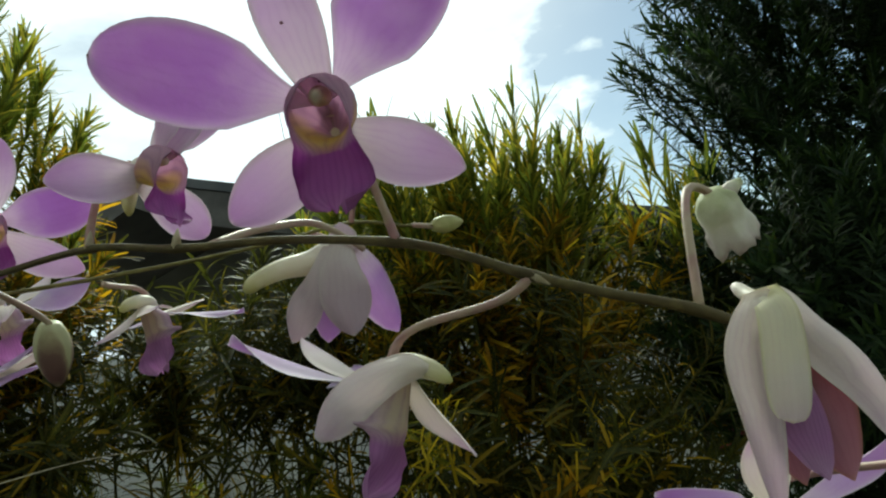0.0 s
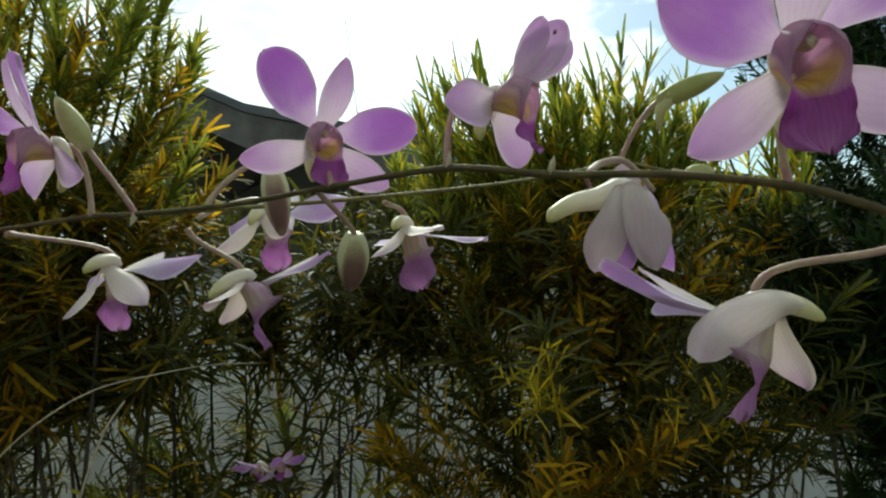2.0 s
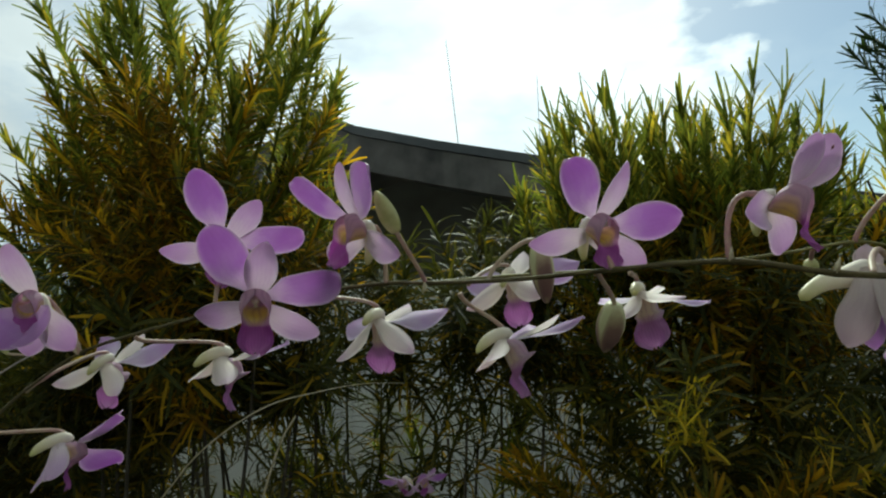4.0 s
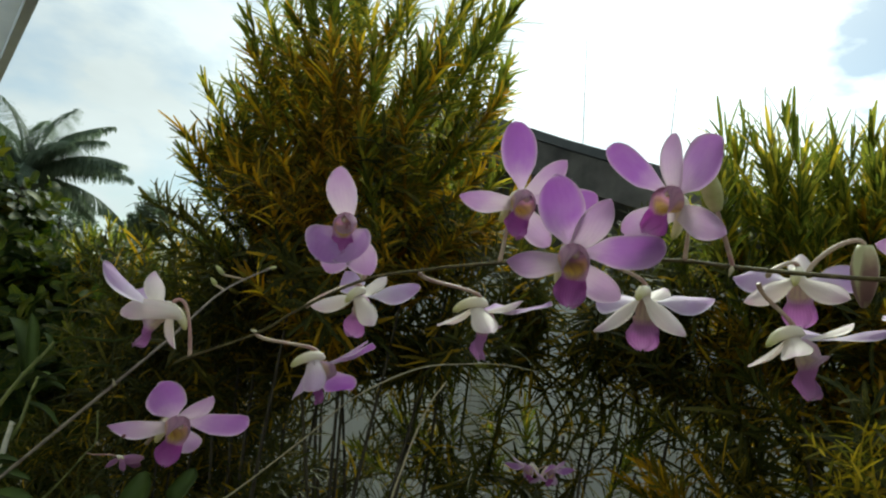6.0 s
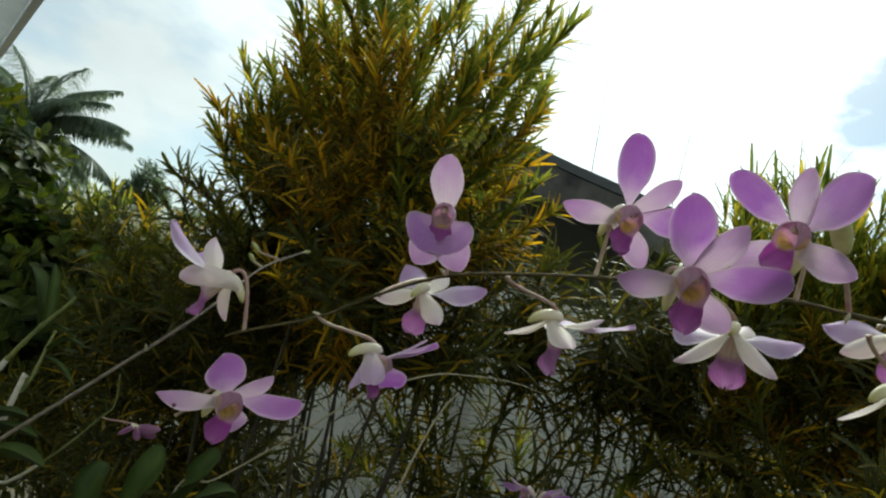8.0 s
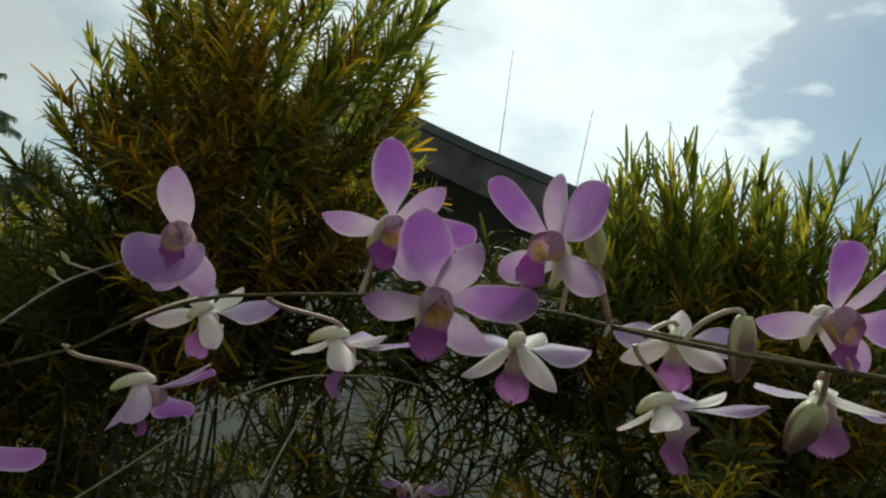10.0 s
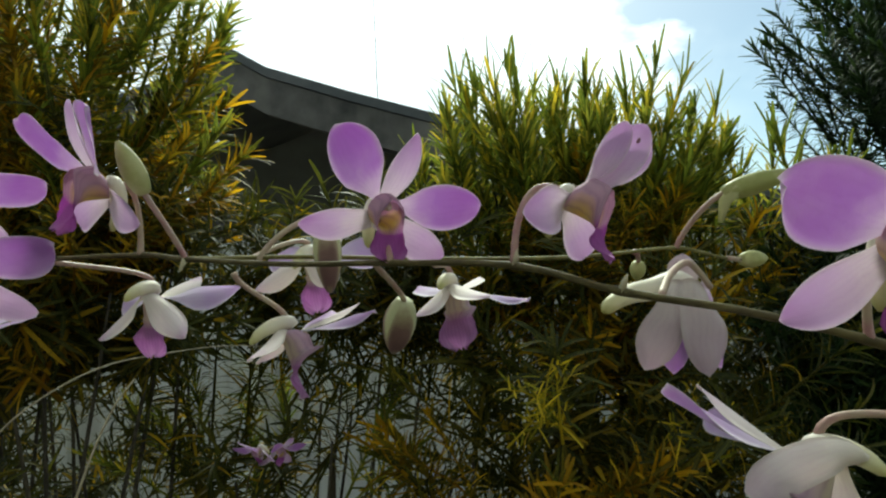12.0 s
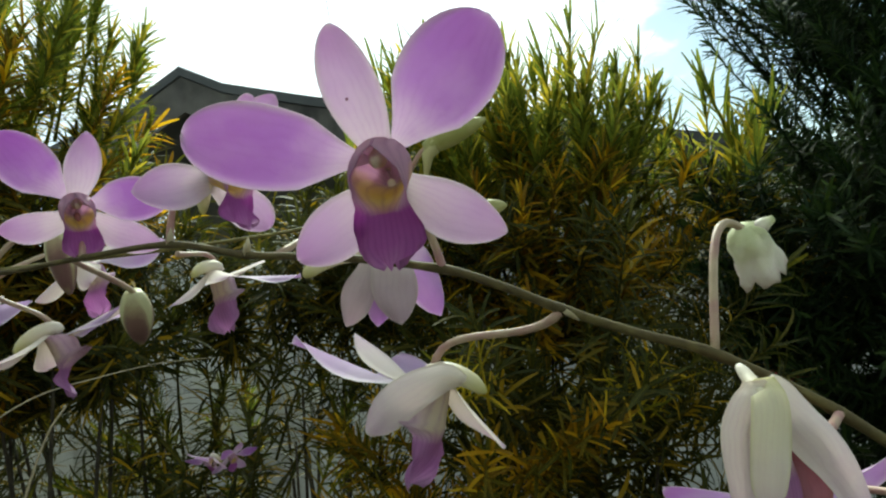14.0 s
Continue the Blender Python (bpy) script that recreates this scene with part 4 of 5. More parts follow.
flower(spray_c, C0, 20, (-0.4548, 0.2910, 1.3088), (0.713, -0.465, -0.525), (0.598, 0.012, 0.802), (-0.545, 0.36, 1.27), (0.6, -0.2, 0.3), 1.062,
       ((88, 26, 0.0301), (32, 19, 0.0383), (138, 15, 0.0365), (-28, -4, 0.0321), (216, -11, 0.0319)), label="open lilac-purple flower with a brown spot", pull=0.04, spots=((-0.0215, -0.0175, 0.0010, 0.0012),), drop=0.84)
folded_flower(spray_c, C0, 23, (-0.6360, 0.4250, 1.2310), "small shrivelled magenta flower", (
    ("petal", PETAL_SPENT, ((-0.6380, 0.4250, 1.2310), (-0.6260, 0.4240, 1.2330), (-0.6080, 0.4230, 1.2370)), 0.0085, (0, -1, 0.4)),
    ("petal", PETAL_SPENT, ((-0.6380, 0.4260, 1.2300), (-0.6270, 0.4270, 1.2280), (-0.6150, 0.4280, 1.2290)), 0.0080, (0.2, -1, -0.2)),
    ("lower_sepal", PETAL_SPENT, ((-0.6370, 0.4240, 1.2320), (-0.6440, 0.4220, 1.2270), (-0.6500, 0.4210, 1.2220)), 0.0060, (-0.2, -1, 0.3)),
    ("lip", PETAL_SPENT, ((-0.6350, 0.4230, 1.2320), (-0.6310, 0.4210, 1.2270), (-0.6280, 0.4220, 1.2220)), 0.0070, (0.3, -1, 0))),
    (((-0.6420, 0.4250, 1.2325), (-0.6370, 0.4245, 1.2318), (-0.6320, 0.4240, 1.2315)), [(0, 0.0008), (0.5, 0.0022), (1, 0.0010)]),
    ((-0.6520, 0.4005, 1.2370), (-0.6545, 0.4120, 1.2335), (-0.6480, 0.4220, 1.2330), (-0.6410, 0.4250, 1.2325)), 0.0007)


# ---- shrub foliage ----
def leaf_strip(sh, base, out, up, length, width, droop, rnd, stations=5):
    """A narrow leaf, folded along its midrib, arching over."""
    out, up = Vector(out).normalized(), Vector(up).normalized()
    side = out.cross(up).normalized()
    pos, vs, us = Vector(base), [], []
    ang = 0.0
    for i in range(stations):
        u = i / (stations - 1)
        if i:
            ang += droop / (stations - 1)
            d = out * math.cos(ang) - up * math.sin(ang)
            pos = pos + d * (length / (stations - 1))
        w = width / 2 * (0.25 + 0.75 * math.sin(math.pi * min(0.12 + 0.80 * u, 1)) ** 0.7) if i < stations - 1 else width * 0.22
        vs += [pos - side * w + up * w * 0.35, pos, pos + side * w + up * w * 0.35]
        us += [(u, -1), (u, 0), (u, 1)]
    fs = []
    for i in range(stations - 1):
        k = 3 * i
        fs += [(k, k + 1, k + 4, k + 3), (k + 1, k + 2, k + 5, k + 4)]
    sh.add(vs, fs, us)


def shoot_mesh(name, material, seed, height, leaves, llen, lwid, open_low, open_high, droop, bare=0.2):
    """An upright shoot along z with leaves in a spiral, the youngest upright at the tip."""
    rnd = random.Random(seed)
    sh = Shape()
    bow = Vector((rnd.uniform(-0.06, 0.06), rnd.uniform(-0.06, 0.06), 0))
    line = [Vector((0, 0, height * t)) + bow * t * t for t in (0, 0.33, 0.66, 1.0)]
    sh.tube(line, [0.0035, 0.003, 0.0022, 0.001], 5)
    sh.t = [(0.1, 0.5)] * len(sh.v)
    for i in range(leaves):
        t = bare + (1 - bare) * (i + rnd.random()) / leaves
        a = i * 2.39996 + rnd.uniform(-0.9, 0.9)
        el = radians(open_low + (open_high - open_low) * t ** 1.5 + rnd.uniform(-26, 22))
        h = Vector((math.cos(a), math.sin(a), 0))
        out = h * math.cos(el) + Vector((0, 0, math.sin(el)))
        up = Vector((0, 0, 1)) * math.cos(el) - h * math.sin(el)
        ln = llen * rnd.uniform(0.5, 1.15) * (1.0 - 0.25 * abs(t - 0.7))
        p = Vector((0, 0, height * t)) + bow * t * t
        leaf_strip(sh, p, out, up, ln, lwid * rnd.uniform(0.75, 1.2), droop * rnd.uniform(0.1, 1.3), rnd)
    return sh.mesh(name, material)


GREENS = [shoot_mesh("leafy_shoot", CROTON_GREEN, 30 + i, 0.27, 88, 0.078, 0.0064, 30, 76, 0.35) for i in range(6)]
SPIKES = [shoot_mesh("leafy_shoot", CROTON_GREEN, 35 + i, 0.24, 34, 0.095, 0.0064, 42, 80, 0.25) for i in range(4)]
BURSTS = [shoot_mesh("leafy_shoot", CROTON_YELLOW, 80 + i, 0.14, 15, 0.062, 0.0060, 0, 55, 0.7) for i in range(3)]
GOLDS = [shoot_mesh("leafy_shoot", CROTON_GOLD, 40 + i, 0.27, 86, 0.072, 0.0066, 18, 66, 0.6) for i in range(6)]
# shoots with the interior shade in their leaf colour, for low and inner crowns
SHADED_SHOOTS = [shoot_mesh("leafy_shoot", CROTON_SHADED, 50 + i, 0.32, 62, 0.082, 0.0064, 5, 60, 0.9, 0.1) for i in range(6)]
YEWS = [shoot_mesh("leafy_shoot", YEW_DARK, 60 + i, 0.30, 100, 0.058, 0.0062, 10, 62, 0.35, 0.1) for i in range(6)]
BROADS = [shoot_mesh("leafy_shoot", BROAD_GREEN, 65 + i, 0.26, 16, 0.075, 0.036, 5, 50, 0.7, 0.2) for i in range(3)]


def aim(direction, spin):
    z = Vector(direction).normalized()
    q = z.to_track_quat("Z", "Y").to_matrix().to_4x4()
    return q @ Matrix.Rotation(spin, 4, "Z")


def shrub(name, base, label, category, seed, crowns, stems, stem_top):
    """A shrub: bare branches from the ground and leafy shoots in and over the crown.
    crowns: (centre, radii, count, meshes, lean, scale, lift) each."""
    rnd = random.Random(seed)
    at = Matrix.Translation(base)
    sh = thing(name, base, label, category)
    for i in range(stems):
        c, r = crowns[i % len(crowns)][:2]
        a = rnd.uniform(0, 2 * math.pi)
        rr = rnd.random() ** 0.5
        foot = Vector((base[0] + 0.35 * (c[0] - base[0]) + 0.10 * math.cos(a), base[1] + 0.35 * (c[1] - base[1]) + 0.08 * math.sin(a), 0))
        top = Vector((c[0] + r[0] * rr * 0.8 * math.cos(a), c[1] + r[1] * rr * 0.8 * math.sin(a), stem_top + rnd.uniform(-0.1, 0.15)))
        mid = foot.lerp(top, 0.5) + Vector((rnd.uniform(-0.06, 0.06), rnd.uniform(-0.05, 0.05), 0.05))
        me = Shape().tube(spline([foot, mid, top], 5), [0.0065 - 0.0004 * k for k in range(11)], 6).mesh("branch", BARK)
        part("branch", me, sh, "", Matrix.Identity(4), at)
    for c, r, count, meshes, lean, scale, lift in crowns:
        for i in range(count):
            a = rnd.uniform(0, 2 * math.pi)
            z = rnd.uniform(-1, 1)
            q = math.sqrt(1 - z * z)
            rr = rnd.uniform(0.35, 1.0) ** 0.6
            d = Vector((q * math.cos(a), q * math.sin(a), z))
            p = Vector((c[0] + r[0] * d.x * rr, c[1] + r[1] * d.y * rr, c[2] + r[2] * d.z * rr))
            direc = Vector((d.x * lean, d.y * lean, lift + 0.35 * d.z)) + Vector((rnd.uniform(-0.25, 0.25), rnd.uniform(-0.25, 0.25), 0))
            s = scale * rnd.uniform(0.75, 1.15)
            m = Matrix.Translation(p) @ aim(direc, rnd.uniform(0, 6.28)) @ Matrix.Diagonal((s, s, s, 1)) @ Matrix.Translation((0, 0, -0.2))
            part("leafy_shoot", rnd.choice(meshes), sh, "", m, at)
    return sh


shrub("croton_shrub", (-0.80, 1.10, 0), "tall narrow-leaved croton shrub, green tips and golden older leaves", "shrub", 71,
      [((-0.81, 1.10, 1.82), (0.33, 0.24, 0.34), 70, GREENS, 0.50, 0.9, 0.95),
       ((-0.80, 1.05, 1.64), (0.31, 0.25, 0.34), 70, GOLDS, 0.60, 0.9, 0.6),
       ((-1.06, 1.10, 1.62), (0.15, 0.15, 0.24), 26, GREENS, 0.75, 0.85, 0.7),
       # the shrub's shaded core, painted by darker leaves
       ((-0.82, 1.14, 1.45), (0.38, 0.20, 0.26), 70, SHADED_SHOOTS, 0.8, 1.0, 0.4),
       ((-1.00, 1.16, 1.45), (0.22, 0.16, 0.26), 46, SHADED_SHOOTS, 0.7, 1.0, 0.5)], 16, 1.45)
shrub("croton_shrub", (0.12, 1.42, 0), "lower croton shrub with upright green leaf tufts and yellow flecks", "shrub", 72,
      [((0.12, 1.42, 1.60), (0.34, 0.16, 0.16), 85, GREENS, 0.30, 1.0, 1.1),
       ((0.14, 1.42, 1.76), (0.36, 0.16, 0.05), 24, SPIKES, 0.30, 1.0, 1.5),
       ((0.56, 1.50, 1.62), (0.11, 0.10, 0.08), 9, SPIKES, 0.40, 1.1, 1.3),
       ((0.12, 1.36, 1.42), (0.36, 0.18, 0.18), 44, GOLDS, 0.6, 0.95, 0.6),
       ((0.14, 1.38, 1.22), (0.40, 0.20, 0.28), 72, SHADED_SHOOTS, 0.8, 1.0, 0.4)], 14, 1.2)
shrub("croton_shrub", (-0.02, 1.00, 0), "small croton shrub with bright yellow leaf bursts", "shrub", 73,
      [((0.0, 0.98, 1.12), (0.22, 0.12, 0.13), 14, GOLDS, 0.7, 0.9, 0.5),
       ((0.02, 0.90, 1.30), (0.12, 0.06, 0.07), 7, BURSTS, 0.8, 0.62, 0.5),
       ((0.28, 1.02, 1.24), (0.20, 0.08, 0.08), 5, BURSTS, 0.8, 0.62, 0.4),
       ((0.14, 1.05, 1.10), (0.32, 0.14, 0.25), 32, SHADED_SHOOTS, 0.8, 0.95, 0.5)], 10, 1.0)
# the dark leaf tint stands for shade low in the hedge
shrub("croton_shrub", (-0.45, 1.25, 0), "sparse croton shrub with shade in its leaf colour, showing bare lower branches", "shrub", 74,
      [((-0.20, 1.38, 1.42), (0.24, 0.10, 0.12), 30, SHADED_SHOOTS, 0.6, 0.95, 0.7),
       ((-0.42, 1.30, 1.44), (0.32, 0.10, 0.12), 34, SHADED_SHOOTS, 0.7, 0.95, 0.6),
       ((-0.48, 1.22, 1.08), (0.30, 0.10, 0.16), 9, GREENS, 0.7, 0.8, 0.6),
       ((-0.56, 1.26, 1.16), (0.32, 0.10, 0.16), 20, SHADED_SHOOTS, 0.7, 0.9, 0.8)], 14, 1.15)
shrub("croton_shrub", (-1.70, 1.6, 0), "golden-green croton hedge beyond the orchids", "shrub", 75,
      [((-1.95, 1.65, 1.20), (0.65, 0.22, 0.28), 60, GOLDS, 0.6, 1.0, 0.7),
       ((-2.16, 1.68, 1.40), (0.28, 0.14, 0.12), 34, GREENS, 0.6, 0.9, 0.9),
       ((-1.45, 1.45, 0.90), (0.70, 0.25, 0.38), 110, SHADED_SHOOTS, 0.7, 1.0, 0.5)], 14, 1.0)
# filler whose dark leaf colour stands for the hedge's shade
shrub("croton_shrub", (-1.25, 1.20, 0), "lower croton shrub beside the tall one, shade put into its leaf colour", "shrub", 78,
      [((-1.28, 1.18, 0.92), (0.36, 0.18, 0.45), 100, SHADED_SHOOTS, 0.7, 1.0, 0.5),
       ((-1.22, 1.20, 1.30), (0.34, 0.16, 0.20), 64, SHADED_SHOOTS, 0.7, 1.0, 0.6)], 8, 0.9)
shrub("broad_leaved_shrub", (-2.40, 1.40, 0), "leafy shrub with broad shining green leaves", "shrub", 77,
      [((-2.50, 1.42, 1.42), (0.30, 0.26, 0.36), 120, BROADS, 0.8, 1.0, 0.5),
       ((-2.10, 1.52, 1.18), (0.46, 0.20, 0.34), 130, BROADS, 0.8, 1.0, 0.5),
       ((-2.25, 1.35, 0.90), (0.50, 0.26, 0.40), 110, BROADS, 0.8, 1.0, 0.4)], 8, 1.3)
shrub("conifer_tree", (1.05, 1.65, 0), "tall dark green tree with fine needle-like leaves", "tree", 76,
      [((1.12, 1.70, 2.05), (0.46, 0.40, 0.85), 400, YEWS, 0.55, 1.0, 0.8),
       ((1.75, 1.85, 2.15), (0.60, 0.40, 0.95), 340, YEWS, 0.7, 1.1, 0.6),
       ((0.85, 1.55, 1.25), (0.45, 0.30, 0.45), 120, YEWS, 0.9, 1.05, 0.3),
       ((0.62, 1.55, 1.30), (0.22, 0.16, 0.28), 40, SHADED_SHOOTS, 0.8, 1.0, 0.5),
       ((0.84, 1.34, 1.22), (0.34, 0.18, 0.34), 80, YEWS, 0.7, 1.0, 0.5)], 5, 1.5)


# a few red leaves low in the hedge
RED_BUSH = Matrix.Translation((0.58, 1.36, 0))
red = thing("ti_plant", (0.58, 1.36, 0), "small cordyline with a few crimson leaves under the hedge", "plant")
part("stalk", Shape().tube([(0.58, 1.36, 0), (0.575, 1.355, 0.6), (0.57, 1.35, 1.10)], [0.008, 0.006, 0.004], 6).mesh("stalk", BARK), red, "", Matrix.Identity(4), RED_BUSH)
rnd_red = random.Random(9)
for i in range(7):
    sh_red = Shape()
    a_red = i * 2.4
    leaf_strip(sh_red, (0.57, 1.35, 1.06 + 0.008 * i), (math.cos(a_red), math.sin(a_red), 0.8), (-math.cos(a_red) * 0.7, -math.sin(a_red) * 0.7, 0.8), 0.07, 0.014, 0.9, rnd_red)
    part("leaf", sh_red.mesh("leaf", CRIMSON), red, "", Matrix.Identity(4), RED_BUSH)


# ---- ground, house ----
gm = Shape()
gm.add([(-400, -400, 0), (400, -400, 0), (400, 400, 0), (-400, 400, 0)], [(0, 1, 2, 3)])
tagged(new("ground", gm.mesh("ground", SOIL, False)), "dark garden soil with leaf litter", "ground", kind="structure")

gw = Shape().box((-3.0, 2.55, 0), (1.5, 2.67, 1.55))
gw.box((-3.02, 2.535, 1.55), (1.52, 2.685, 1.59))
tagged(new("wall_garden", gw.mesh("wall_garden", PLASTER, False)), "weathered pale plastered garden wall behind the hedge", "wall", kind="structure")

house = thing("house", (-1.4, 3.6, 0), "low house with gable wall coloured dark for eave shade and overhanging roof", "house")
HM = Matrix.Translation((-1.4, 3.6, 0))
wallm = Shape()
wallm.add([(-2.5, 4.7, 0), (1.6, 4.7, 0), (1.6, 4.7, 1.7), (-1.5, 4.7, 2.55), (-2.5, 4.7, 2.2), (-2.5, 4.9, 0), (1.6, 4.9, 0), (1.6, 4.9, 1.7), (-1.5, 4.9, 2.55), (-2.5, 4.9, 2.2)],
          [(0, 1, 2, 3, 4), (9, 8, 7, 6, 5), (0, 5, 6, 1), (1, 6, 7, 2), (2, 7, 8, 3), (3, 8, 9, 4), (4, 9, 5, 0)])
# dark all over in place of the roof's shade
part("wall", wallm.mesh("wall", EAVE_SHADE_WALL, False), house, "gable wall with the eave's shade put into its colour", Matrix.Identity(4), HM)


def slab(points, y0, y1, thick):
    sh = Shape()
    vs = []
    for x, z in points:
        vs += [(x, y0, z), (x, y1, z), (x, y1, z - thick), (x, y0, z - thick)]
    fs = [(0, 3, 2, 1), (4 * len(points) - 4, 4 * len(points) - 3, 4 * len(points) - 2, 4 * len(points) - 1)]
    for i in range(len(points) - 1):
        k = 4 * i
        for j in range(4):
            fs.append((k + j, k + (j + 1) % 4, k + 4 + (j + 1) % 4, k + 4 + j))
    return sh.add(vs, fs)


RIGHT = [(-1.53, 2.66), (-1.30, 2.53), (-0.85, 2.385), (-0.33, 2.235), (0.8, 1.95), (1.9, 1.68)]
LEFT = [(-2.7, 2.24), (-1.9, 2.48), (-1.53, 2.66)]
part("roof", slab(RIGHT, 3.2, 7.5, 0.05).mesh("roof", SHEET, False), house, "dark weathered roof slope", Matrix.Identity(4), HM)
part("roof", slab(LEFT, 3.2, 7.5, 0.05).mesh("roof", SHEET, False), house, "dark weathered roof slope", Matrix.Identity(4), HM)
part("barge_board", slab([(x, z - 0.055) for x, z in RIGHT], 3.21, 3.25, 0.19).mesh("barge_board", FASCIA, False), house, "dark barge board", Matrix.Identity(4), HM)
part("barge_board", slab([(x, z - 0.055) for x, z in LEFT], 3.21, 3.25, 0.19).mesh("barge_board", FASCIA, False), house, "dark barge board", Matrix.Identity(4), HM)


def antenna(foot, top):
    at = Matrix.Translation(foot)
    a = thing("roof_antenna", foot, "thin metal antenna mast on the roof", "antenna", "masts on the roof")
    part("mast", Shape().tube([foot, top], [0.004, 0.002], 6).mesh("mast", METAL), a, "", Matrix.Identity(4), at)


# ---- the veranda over the camera ----
EDGE = Vector((-0.879, 0.476, 0)).normalized()      # along the eave
BACK = Vector((-0.476, -0.879, 0)).normalized()     # towards the house
ORIGIN = Vector((0.0, 0.075, 2.2))
veranda = thing("veranda_house", (ORIGIN + EDGE * 2 + BACK * 2.6).xy.to_3d(), "house with a milky sheet veranda roof and pale fascia", "house")
VM = Matrix.Translation((ORIGIN + EDGE * 2 + BACK * 2.6).xy.to_3d())


def slat(a0, a1, b0, b1, z0, z1):
    """A box laid along the eave: a along it, b back from it, z up."""
    sh = Shape()
    vs = []
    for z in (z0, z1):
        for a, b in ((a0, b0), (a1, b0), (a1, b1), (a0, b1)):
            q = ORIGIN + EDGE * a + BACK * b
            vs.append((q.x, q.y, z))
    return sh.add(vs, [(0, 3, 2, 1), (4, 5, 6, 7), (0, 1, 5, 4), (1, 2, 6, 5), (2, 3, 7, 6), (3, 0, 4, 7)])


part("fascia", slat(-3, 7, 0.0, 0.03, 2.2, 2.36).mesh("fascia", AWNING, False), veranda, "pale painted fascia board", Matrix.Identity(4), VM)
part("roof", slat(-3, 7, 0.034, 2.6, 2.215, 2.222).mesh("roof", MILKY, False), veranda, "milky translucent roof sheet", Matrix.Identity(4), VM)
part("wall", slat(-3, 7, 2.6, 2.8, 0.0, 2.36).mesh("wall", PLASTER, False), veranda, "white plastered wall", Matrix.Identity(4), VM)


# ---- orchid plant with canes and strap leaves ----
def strap(name, points, width, material, fold=0.75, tip=0.6):
    """A long leaf along a line, folded on its midrib."""
    pts = spline(points, 5)
    n = len(pts)
    grid, uvs = [], []
    for i, p in enumerate(pts):
        tan = (pts[min(i + 1, n - 1)] - pts[max(i - 1, 0)]).normalized()
        side = tan.cross(Vector((0, 0, 1)))
        side = side.normalized() if side.length > 0.05 else Vector((1, 0, 0))
        up = side.cross(tan)
        u = i / (n - 1)
        w = width / 2 * max(math.sin(math.pi * (0.12 + 0.88 * u)) ** tip, 0.04)
        grid.append([p + side * (w * v) + up * (abs(v) * w * fold) for v in (-1, -0.5, 0, 0.5, 1)])
        uvs.append([(u, v) for v in (-1, -0.5, 0, 0.5, 1)])
    return sheet_mesh(name, grid, uvs, material, 0.0012)


P0 = Matrix.Translation((-0.88, 0.42, 0))
plant = thing("orchid_plant", P0.translation, "orchid plant with papery-sheathed canes and green strap leaves", "orchid")
I4 = Matrix.Identity(4)


def cane(points, r, split):
    """A jointed cane: a papery, scarred sheath below, green above, swollen at its joints."""
    pts = spline(points, 8)
    k = int(len(pts) * split)
    n = len(pts) - k
    rough = [r * (1.05 + 0.10 * math.sin(i * 1.7) + 0.10 * noise.noise(Vector((i * 0.9, r * 900, 0)))) for i in range(k + 1)]
    part("sheath", Shape().tube(pts[: k + 1], rough, 10).mesh("sheath", SHEATH), plant, "papery white sheath", I4, P0)
    joint = [r * (0.82 + 0.30 * max(0, math.cos(i * 2 * math.pi / 7)) ** 6) * (1 - 0.45 * i / n) for i in range(n)]
    part("cane", Shape().tube(pts[k:], joint, 10).mesh("cane", CANE), plant, "green cane", I4, P0)


cane([(-0.90, 0.38, 0), (-0.88, 0.385, 0.8), (-0.818, 0.400, 1.186), (-0.812, 0.410, 1.219), (-0.801, 0.415, 1.247), (-0.791, 0.420, 1.269), (-0.786, 0.430, 1.289), (-0.781, 0.440, 1.305), (-0.779, 0.450, 1.320)], 0.0027, 0.52)
cane([(-0.82, 0.37, 0), (-0.80, 0.375, 0.8), (-0.759, 0.400, 1.211), (-0.757, 0.405, 1.230), (-0.754, 0.410, 1.246), (-0.761, 0.420, 1.268), (-0.768, 0.430, 1.286)], 0.0025, 0.42)
cane([(-0.86, 0.40, 0), (-0.85, 0.40, 0.8), (-0.794, 0.400, 1.132), (-0.736, 0.400, 1.156), (-0.702, 0.400, 1.183), (-0.678, 0.400, 1.207), (-0.652, 0.400, 1.237), (-0.642, 0.400, 1.250), (-0.646, 0.400, 1.275)], 0.0012, 0.50)
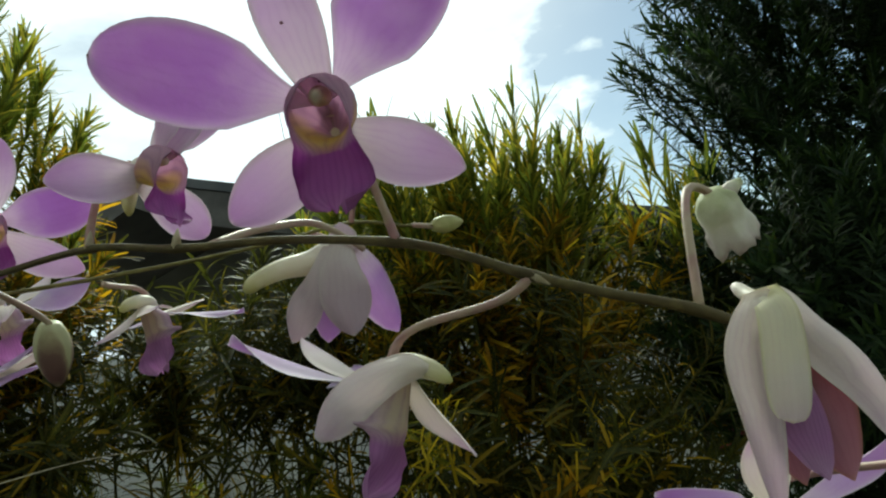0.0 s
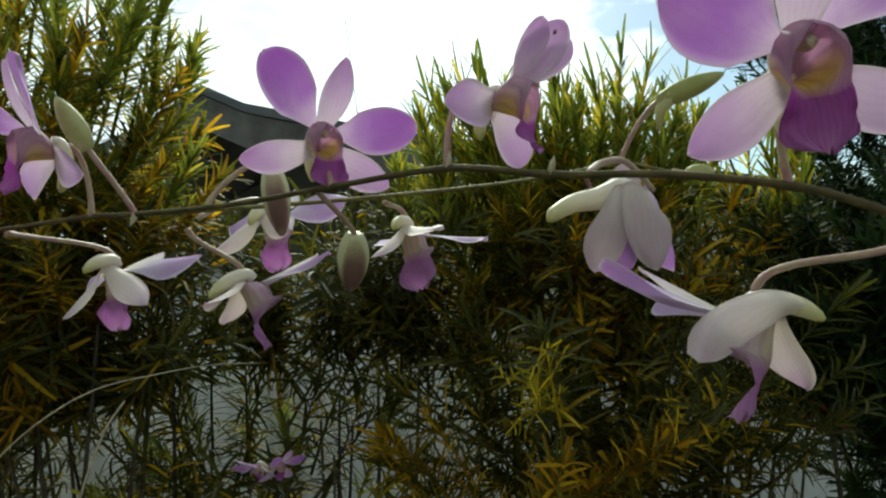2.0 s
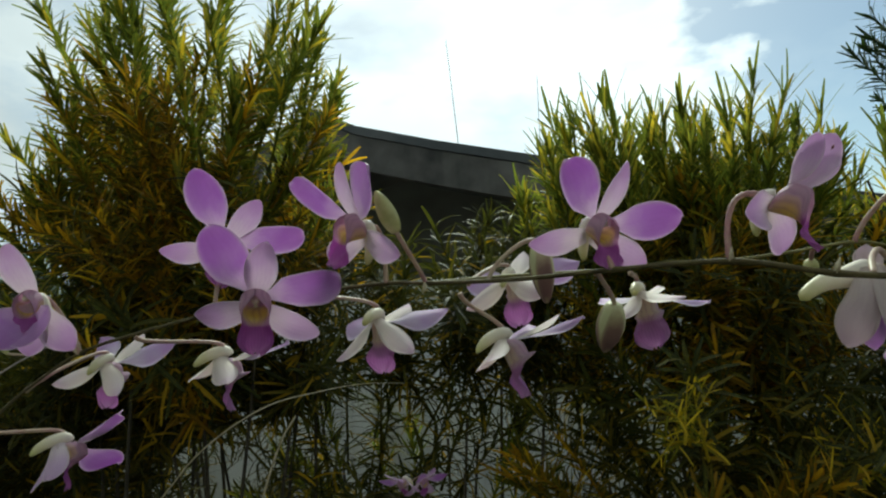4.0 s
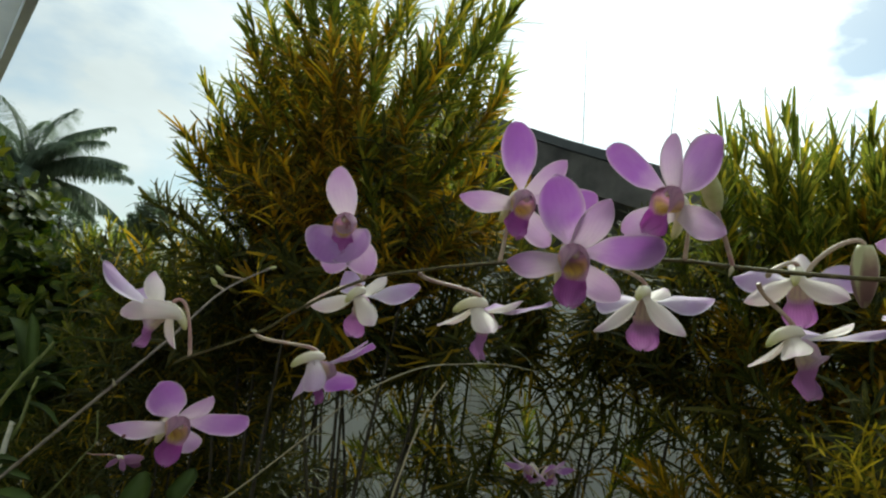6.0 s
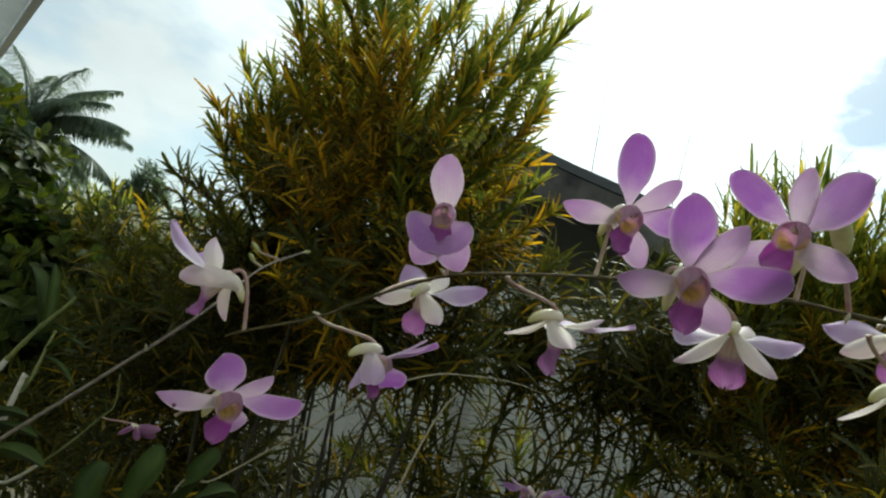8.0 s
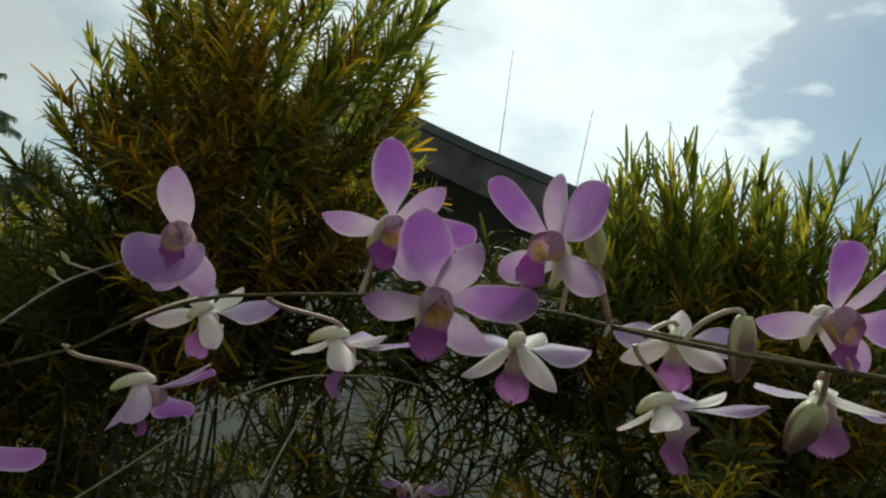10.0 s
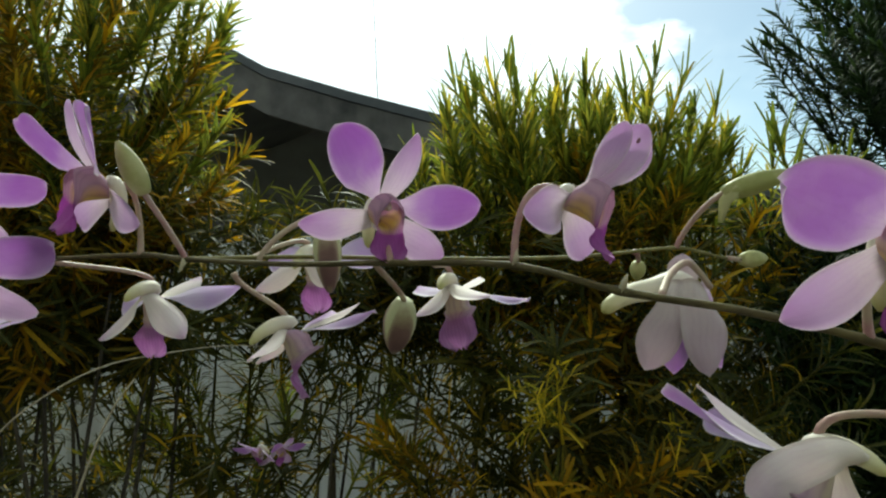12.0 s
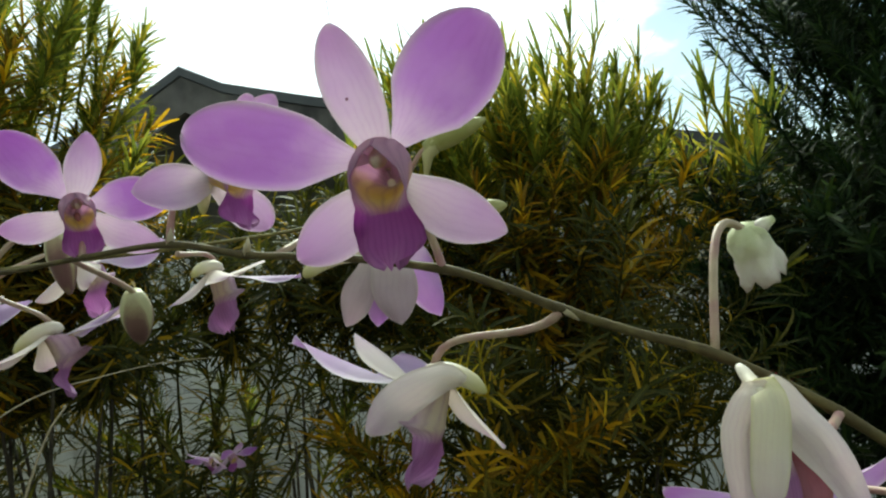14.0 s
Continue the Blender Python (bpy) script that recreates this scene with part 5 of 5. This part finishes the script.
LEAVES = [
    ([(-0.787, 0.360, 1.188), (-0.753, 0.368, 1.207), (-0.731, 0.376, 1.217), (-0.712, 0.384, 1.221)], 0.022),
    ([(-0.791, 0.370, 1.177), (-0.755, 0.378, 1.195), (-0.732, 0.386, 1.204), (-0.706, 0.394, 1.204)], 0.020),
    ([(-0.745, 0.350, 1.168), (-0.714, 0.358, 1.187), (-0.693, 0.366, 1.195), (-0.667, 0.374, 1.193)], 0.026),
    ([(-0.559, 0.380, 1.180), (-0.536, 0.388, 1.213), (-0.532, 0.396, 1.232), (-0.534, 0.404, 1.246)], 0.022),
    ([(-0.633, 0.390, 1.150), (-0.640, 0.398, 1.180), (-0.644, 0.406, 1.192), (-0.650, 0.414, 1.199)], 0.022),
    ([(-0.599, 0.400, 1.160), (-0.597, 0.408, 1.195), (-0.600, 0.416, 1.212), (-0.605, 0.424, 1.226)], 0.024),
    ([(-0.526, 0.370, 1.200), (-0.510, 0.378, 1.217), (-0.504, 0.386, 1.221), (-0.497, 0.394, 1.219)], 0.020),
    ([(-0.797, 0.440, 1.278), (-0.815, 0.445, 1.305), (-0.838, 0.450, 1.328), (-0.862, 0.455, 1.338)], 0.017),
    ([(-0.797, 0.442, 1.285), (-0.806, 0.446, 1.310), (-0.815, 0.450, 1.330), (-0.826, 0.454, 1.345)], 0.012),
    ([(-0.796, 0.435, 1.276), (-0.775, 0.438, 1.288), (-0.752, 0.440, 1.284)], 0.008),
    ([(-0.788, 0.455, 1.310), (-0.800, 0.458, 1.322), (-0.812, 0.460, 1.326)], 0.007),
    ([(-0.764, 0.422, 1.266), (-0.745, 0.425, 1.282), (-0.722, 0.427, 1.280)], 0.008),
    ([(-0.763, 0.420, 1.263), (-0.740, 0.422, 1.258), (-0.720, 0.424, 1.246)], 0.008),
    ([(-0.779, 0.450, 1.318), (-0.761, 0.460, 1.326), (-0.716, 0.470, 1.328), (-0.682, 0.470, 1.341)], 0.0045),
    ([(-0.768, 0.430, 1.284), (-0.748, 0.455, 1.296), (-0.728, 0.470, 1.301), (-0.707, 0.470, 1.303)], 0.0040),
]
for pts, wd in LEAVES:
    part("strap_leaf", strap("strap_leaf", pts, wd, STRAP), plant, "", I4, P0)


# ---- dry twigs in front of the hedge ----
def dry_twig(points, r0, r1):
    ob = thing("dry_twig", points[0], "thin bare straw-coloured twig before the hedge", "twig", "bare twigs")
    at = Matrix.Translation(points[0])
    part("stalk", stem_mesh(points, r0, r1, TWIG, (), "stalk"), ob, "", I4, at)
    return ob


dry_twig([(-0.95, 0.84, 0), (-0.93, 0.84, 0.7), (-0.90, 0.83, 1.02), (-0.823, 0.82, 1.073), (-0.68, 0.79, 1.19), (-0.60, 0.78, 1.262), (-0.518, 0.80, 1.312), (-0.475, 0.88, 1.322), (-0.440, 0.975, 1.322), (-0.400, 1.06, 1.312)], 0.0019, 0.0005)
dry_twig([(-0.52, 0.72, 0), (-0.518, 0.725, 0.8), (-0.512, 0.74, 1.10), (-0.503, 0.757, 1.19), (-0.490, 0.79, 1.265), (-0.478, 0.815, 1.298)], 0.0022, 0.0012)

# ---- far small spray ----
D0 = Matrix.Translation((-0.42, 1.0, 0))
spray_d = thing("orchid_spray", D0.translation, "short spray of two small lilac-white orchid flowers by the hedge", "orchid")
part("stem", stem_mesh([(-0.42, 1.0, 0), (-0.42, 1.0, 0.7), (-0.41, 0.99, 1.08), (-0.385, 0.985, 1.165)], 0.002, 0.001, STEM), spray_d, "thin stem", I4, D0)
flower(spray_d, D0, 91, (-0.385, 0.975, 1.172), (-0.3, -0.6, -0.75), (-0.5, -0.3, 0.8), (-0.385, 0.985, 1.165), (0, 0, 1), 0.95,
       ((90, 20, 0.034), (38, 25, 0.039), (142, 25, 0.039), (-30, 25, 0.034), (210, 25, 0.034)), label="half-open lilac flower", pull=0.01)
flower(spray_d, D0, 92, (-0.355, 0.985, 1.170), (0.6, -0.5, -0.6), (0.5, -0.2, 0.8), (-0.388, 0.985, 1.155), (0.5, 0, 0.5), 0.95,
       ((90, 20, 0.034), (38, 25, 0.039), (142, 25, 0.039), (-30, 25, 0.034), (210, 25, 0.034)), label="half-open lilac flower", pull=0.02)


# ---- palm and far trees ----
def palm_tree(place, height, size, seed):
    rnd = random.Random(seed)
    at = Matrix.Translation(place)
    t = thing("palm_tree", place, "tall coconut palm with drooping feathered fronds", "palm tree")
    x, y, _ = place
    top = Vector((x + 0.4, y, height))
    part("trunk", Shape().tube(spline([(x, y, 0), (x + 0.1, y, height * 0.5), top], 6), [0.20 - 0.006 * i for i in range(13)], 9).mesh("trunk", BARK), t, "grey trunk", I4, at)
    for i in range(30):
        a = i * 2.39996 + rnd.uniform(-0.2, 0.2)
        el = rnd.uniform(-0.1, 1.35)
        h = Vector((math.cos(a), math.sin(a), 0))
        sh = Shape()
        line, pos, e = [], top.copy(), el
        for k in range(13):
            line.append(pos.copy())
            pos = pos + (h * math.cos(e) + Vector((0, 0, math.sin(e)))) * (size / 12)
            e -= 0.085
        sh.tube(line, [0.035 - 0.0025 * k for k in range(13)], 5)
        for k in range(1, 13):
            for w in range(12):
                p = line[k - 1].lerp(line[k], w / 12)
                tan = (line[k] - line[k - 1]).normalized()
                for sgn in (-1, 1):
                    sd = tan.cross(Vector((0, 0, 1))).normalized() * sgn
                    out = (sd * 0.8 + tan * 0.5 + Vector((0, 0, rnd.uniform(-0.5, 0.0)))).normalized()
                    ln = size * 0.22 * math.sin(math.pi * (0.15 + 0.8 * k / 13)) * rnd.uniform(0.8, 1.1)
                    leaf_strip(sh, p, out, (Vector((0, 0, 1)) - out * out.z).normalized(), ln, 0.034, rnd.uniform(0.5, 1.3), rnd, 4)
        part("frond", sh.mesh("frond", PALM_HAZY), t, "", I4, at)
    return t


palm_tree((-18.1, 11.7, 0), 4.0, 2.9, 5)


def far_tree(place, height, spread, seed):
    rnd = random.Random(seed)
    at = Matrix.Translation(place)
    t = thing("tree", place, "distant leafy green tree", "tree", "distant trees")
    x, y, _ = place
    part("trunk", Shape().tube([(x, y, 0), (x, y, height * 0.6), (x, y, height * 0.85)], [0.14, 0.10, 0.03], 7).mesh("trunk", BARK), t, "", I4, at)
    sh = Shape()
    for i in range(1500):
        d = Vector((rnd.gauss(0, 1), rnd.gauss(0, 1), rnd.gauss(0, 1))).normalized()
        lob = 0.75 + 0.25 * math.sin(3 * d.x + seed) * math.cos(4 * d.z + 2 * d.y)
        p = Vector((x, y, height * 0.78)) + Vector((d.x * spread, d.y * spread, d.z * height * 0.25)) * lob * rnd.uniform(0.45, 1.0)
        out = (d + Vector((rnd.uniform(-1, 1), rnd.uniform(-1, 1), rnd.uniform(-0.6, 0.6)))).normalized()
        leaf_strip(sh, p, out, out.orthogonal(), 0.20, 0.09, 0.6, rnd, 3)
    part("crown", sh.mesh("crown", PALM_HAZY), t, "", I4, at)


far_tree((-17.4, 15.5, 0), 3.6, 0.9, 11)
far_tree((-16.3, 15.0, 0), 4.3, 0.85, 12)
far_tree((-20.5, 15.0, 0), 4.0, 1.8, 13)
far_tree((-14.2, 15.5, 0), 3.2, 1.5, 14)


antenna(Vector((-0.95, 4.4, 2.40)), Vector((-1.00, 4.4, 3.50)))
antenna(Vector((-0.40, 4.5, 2.25)), Vector((-0.36, 4.5, 3.15)))
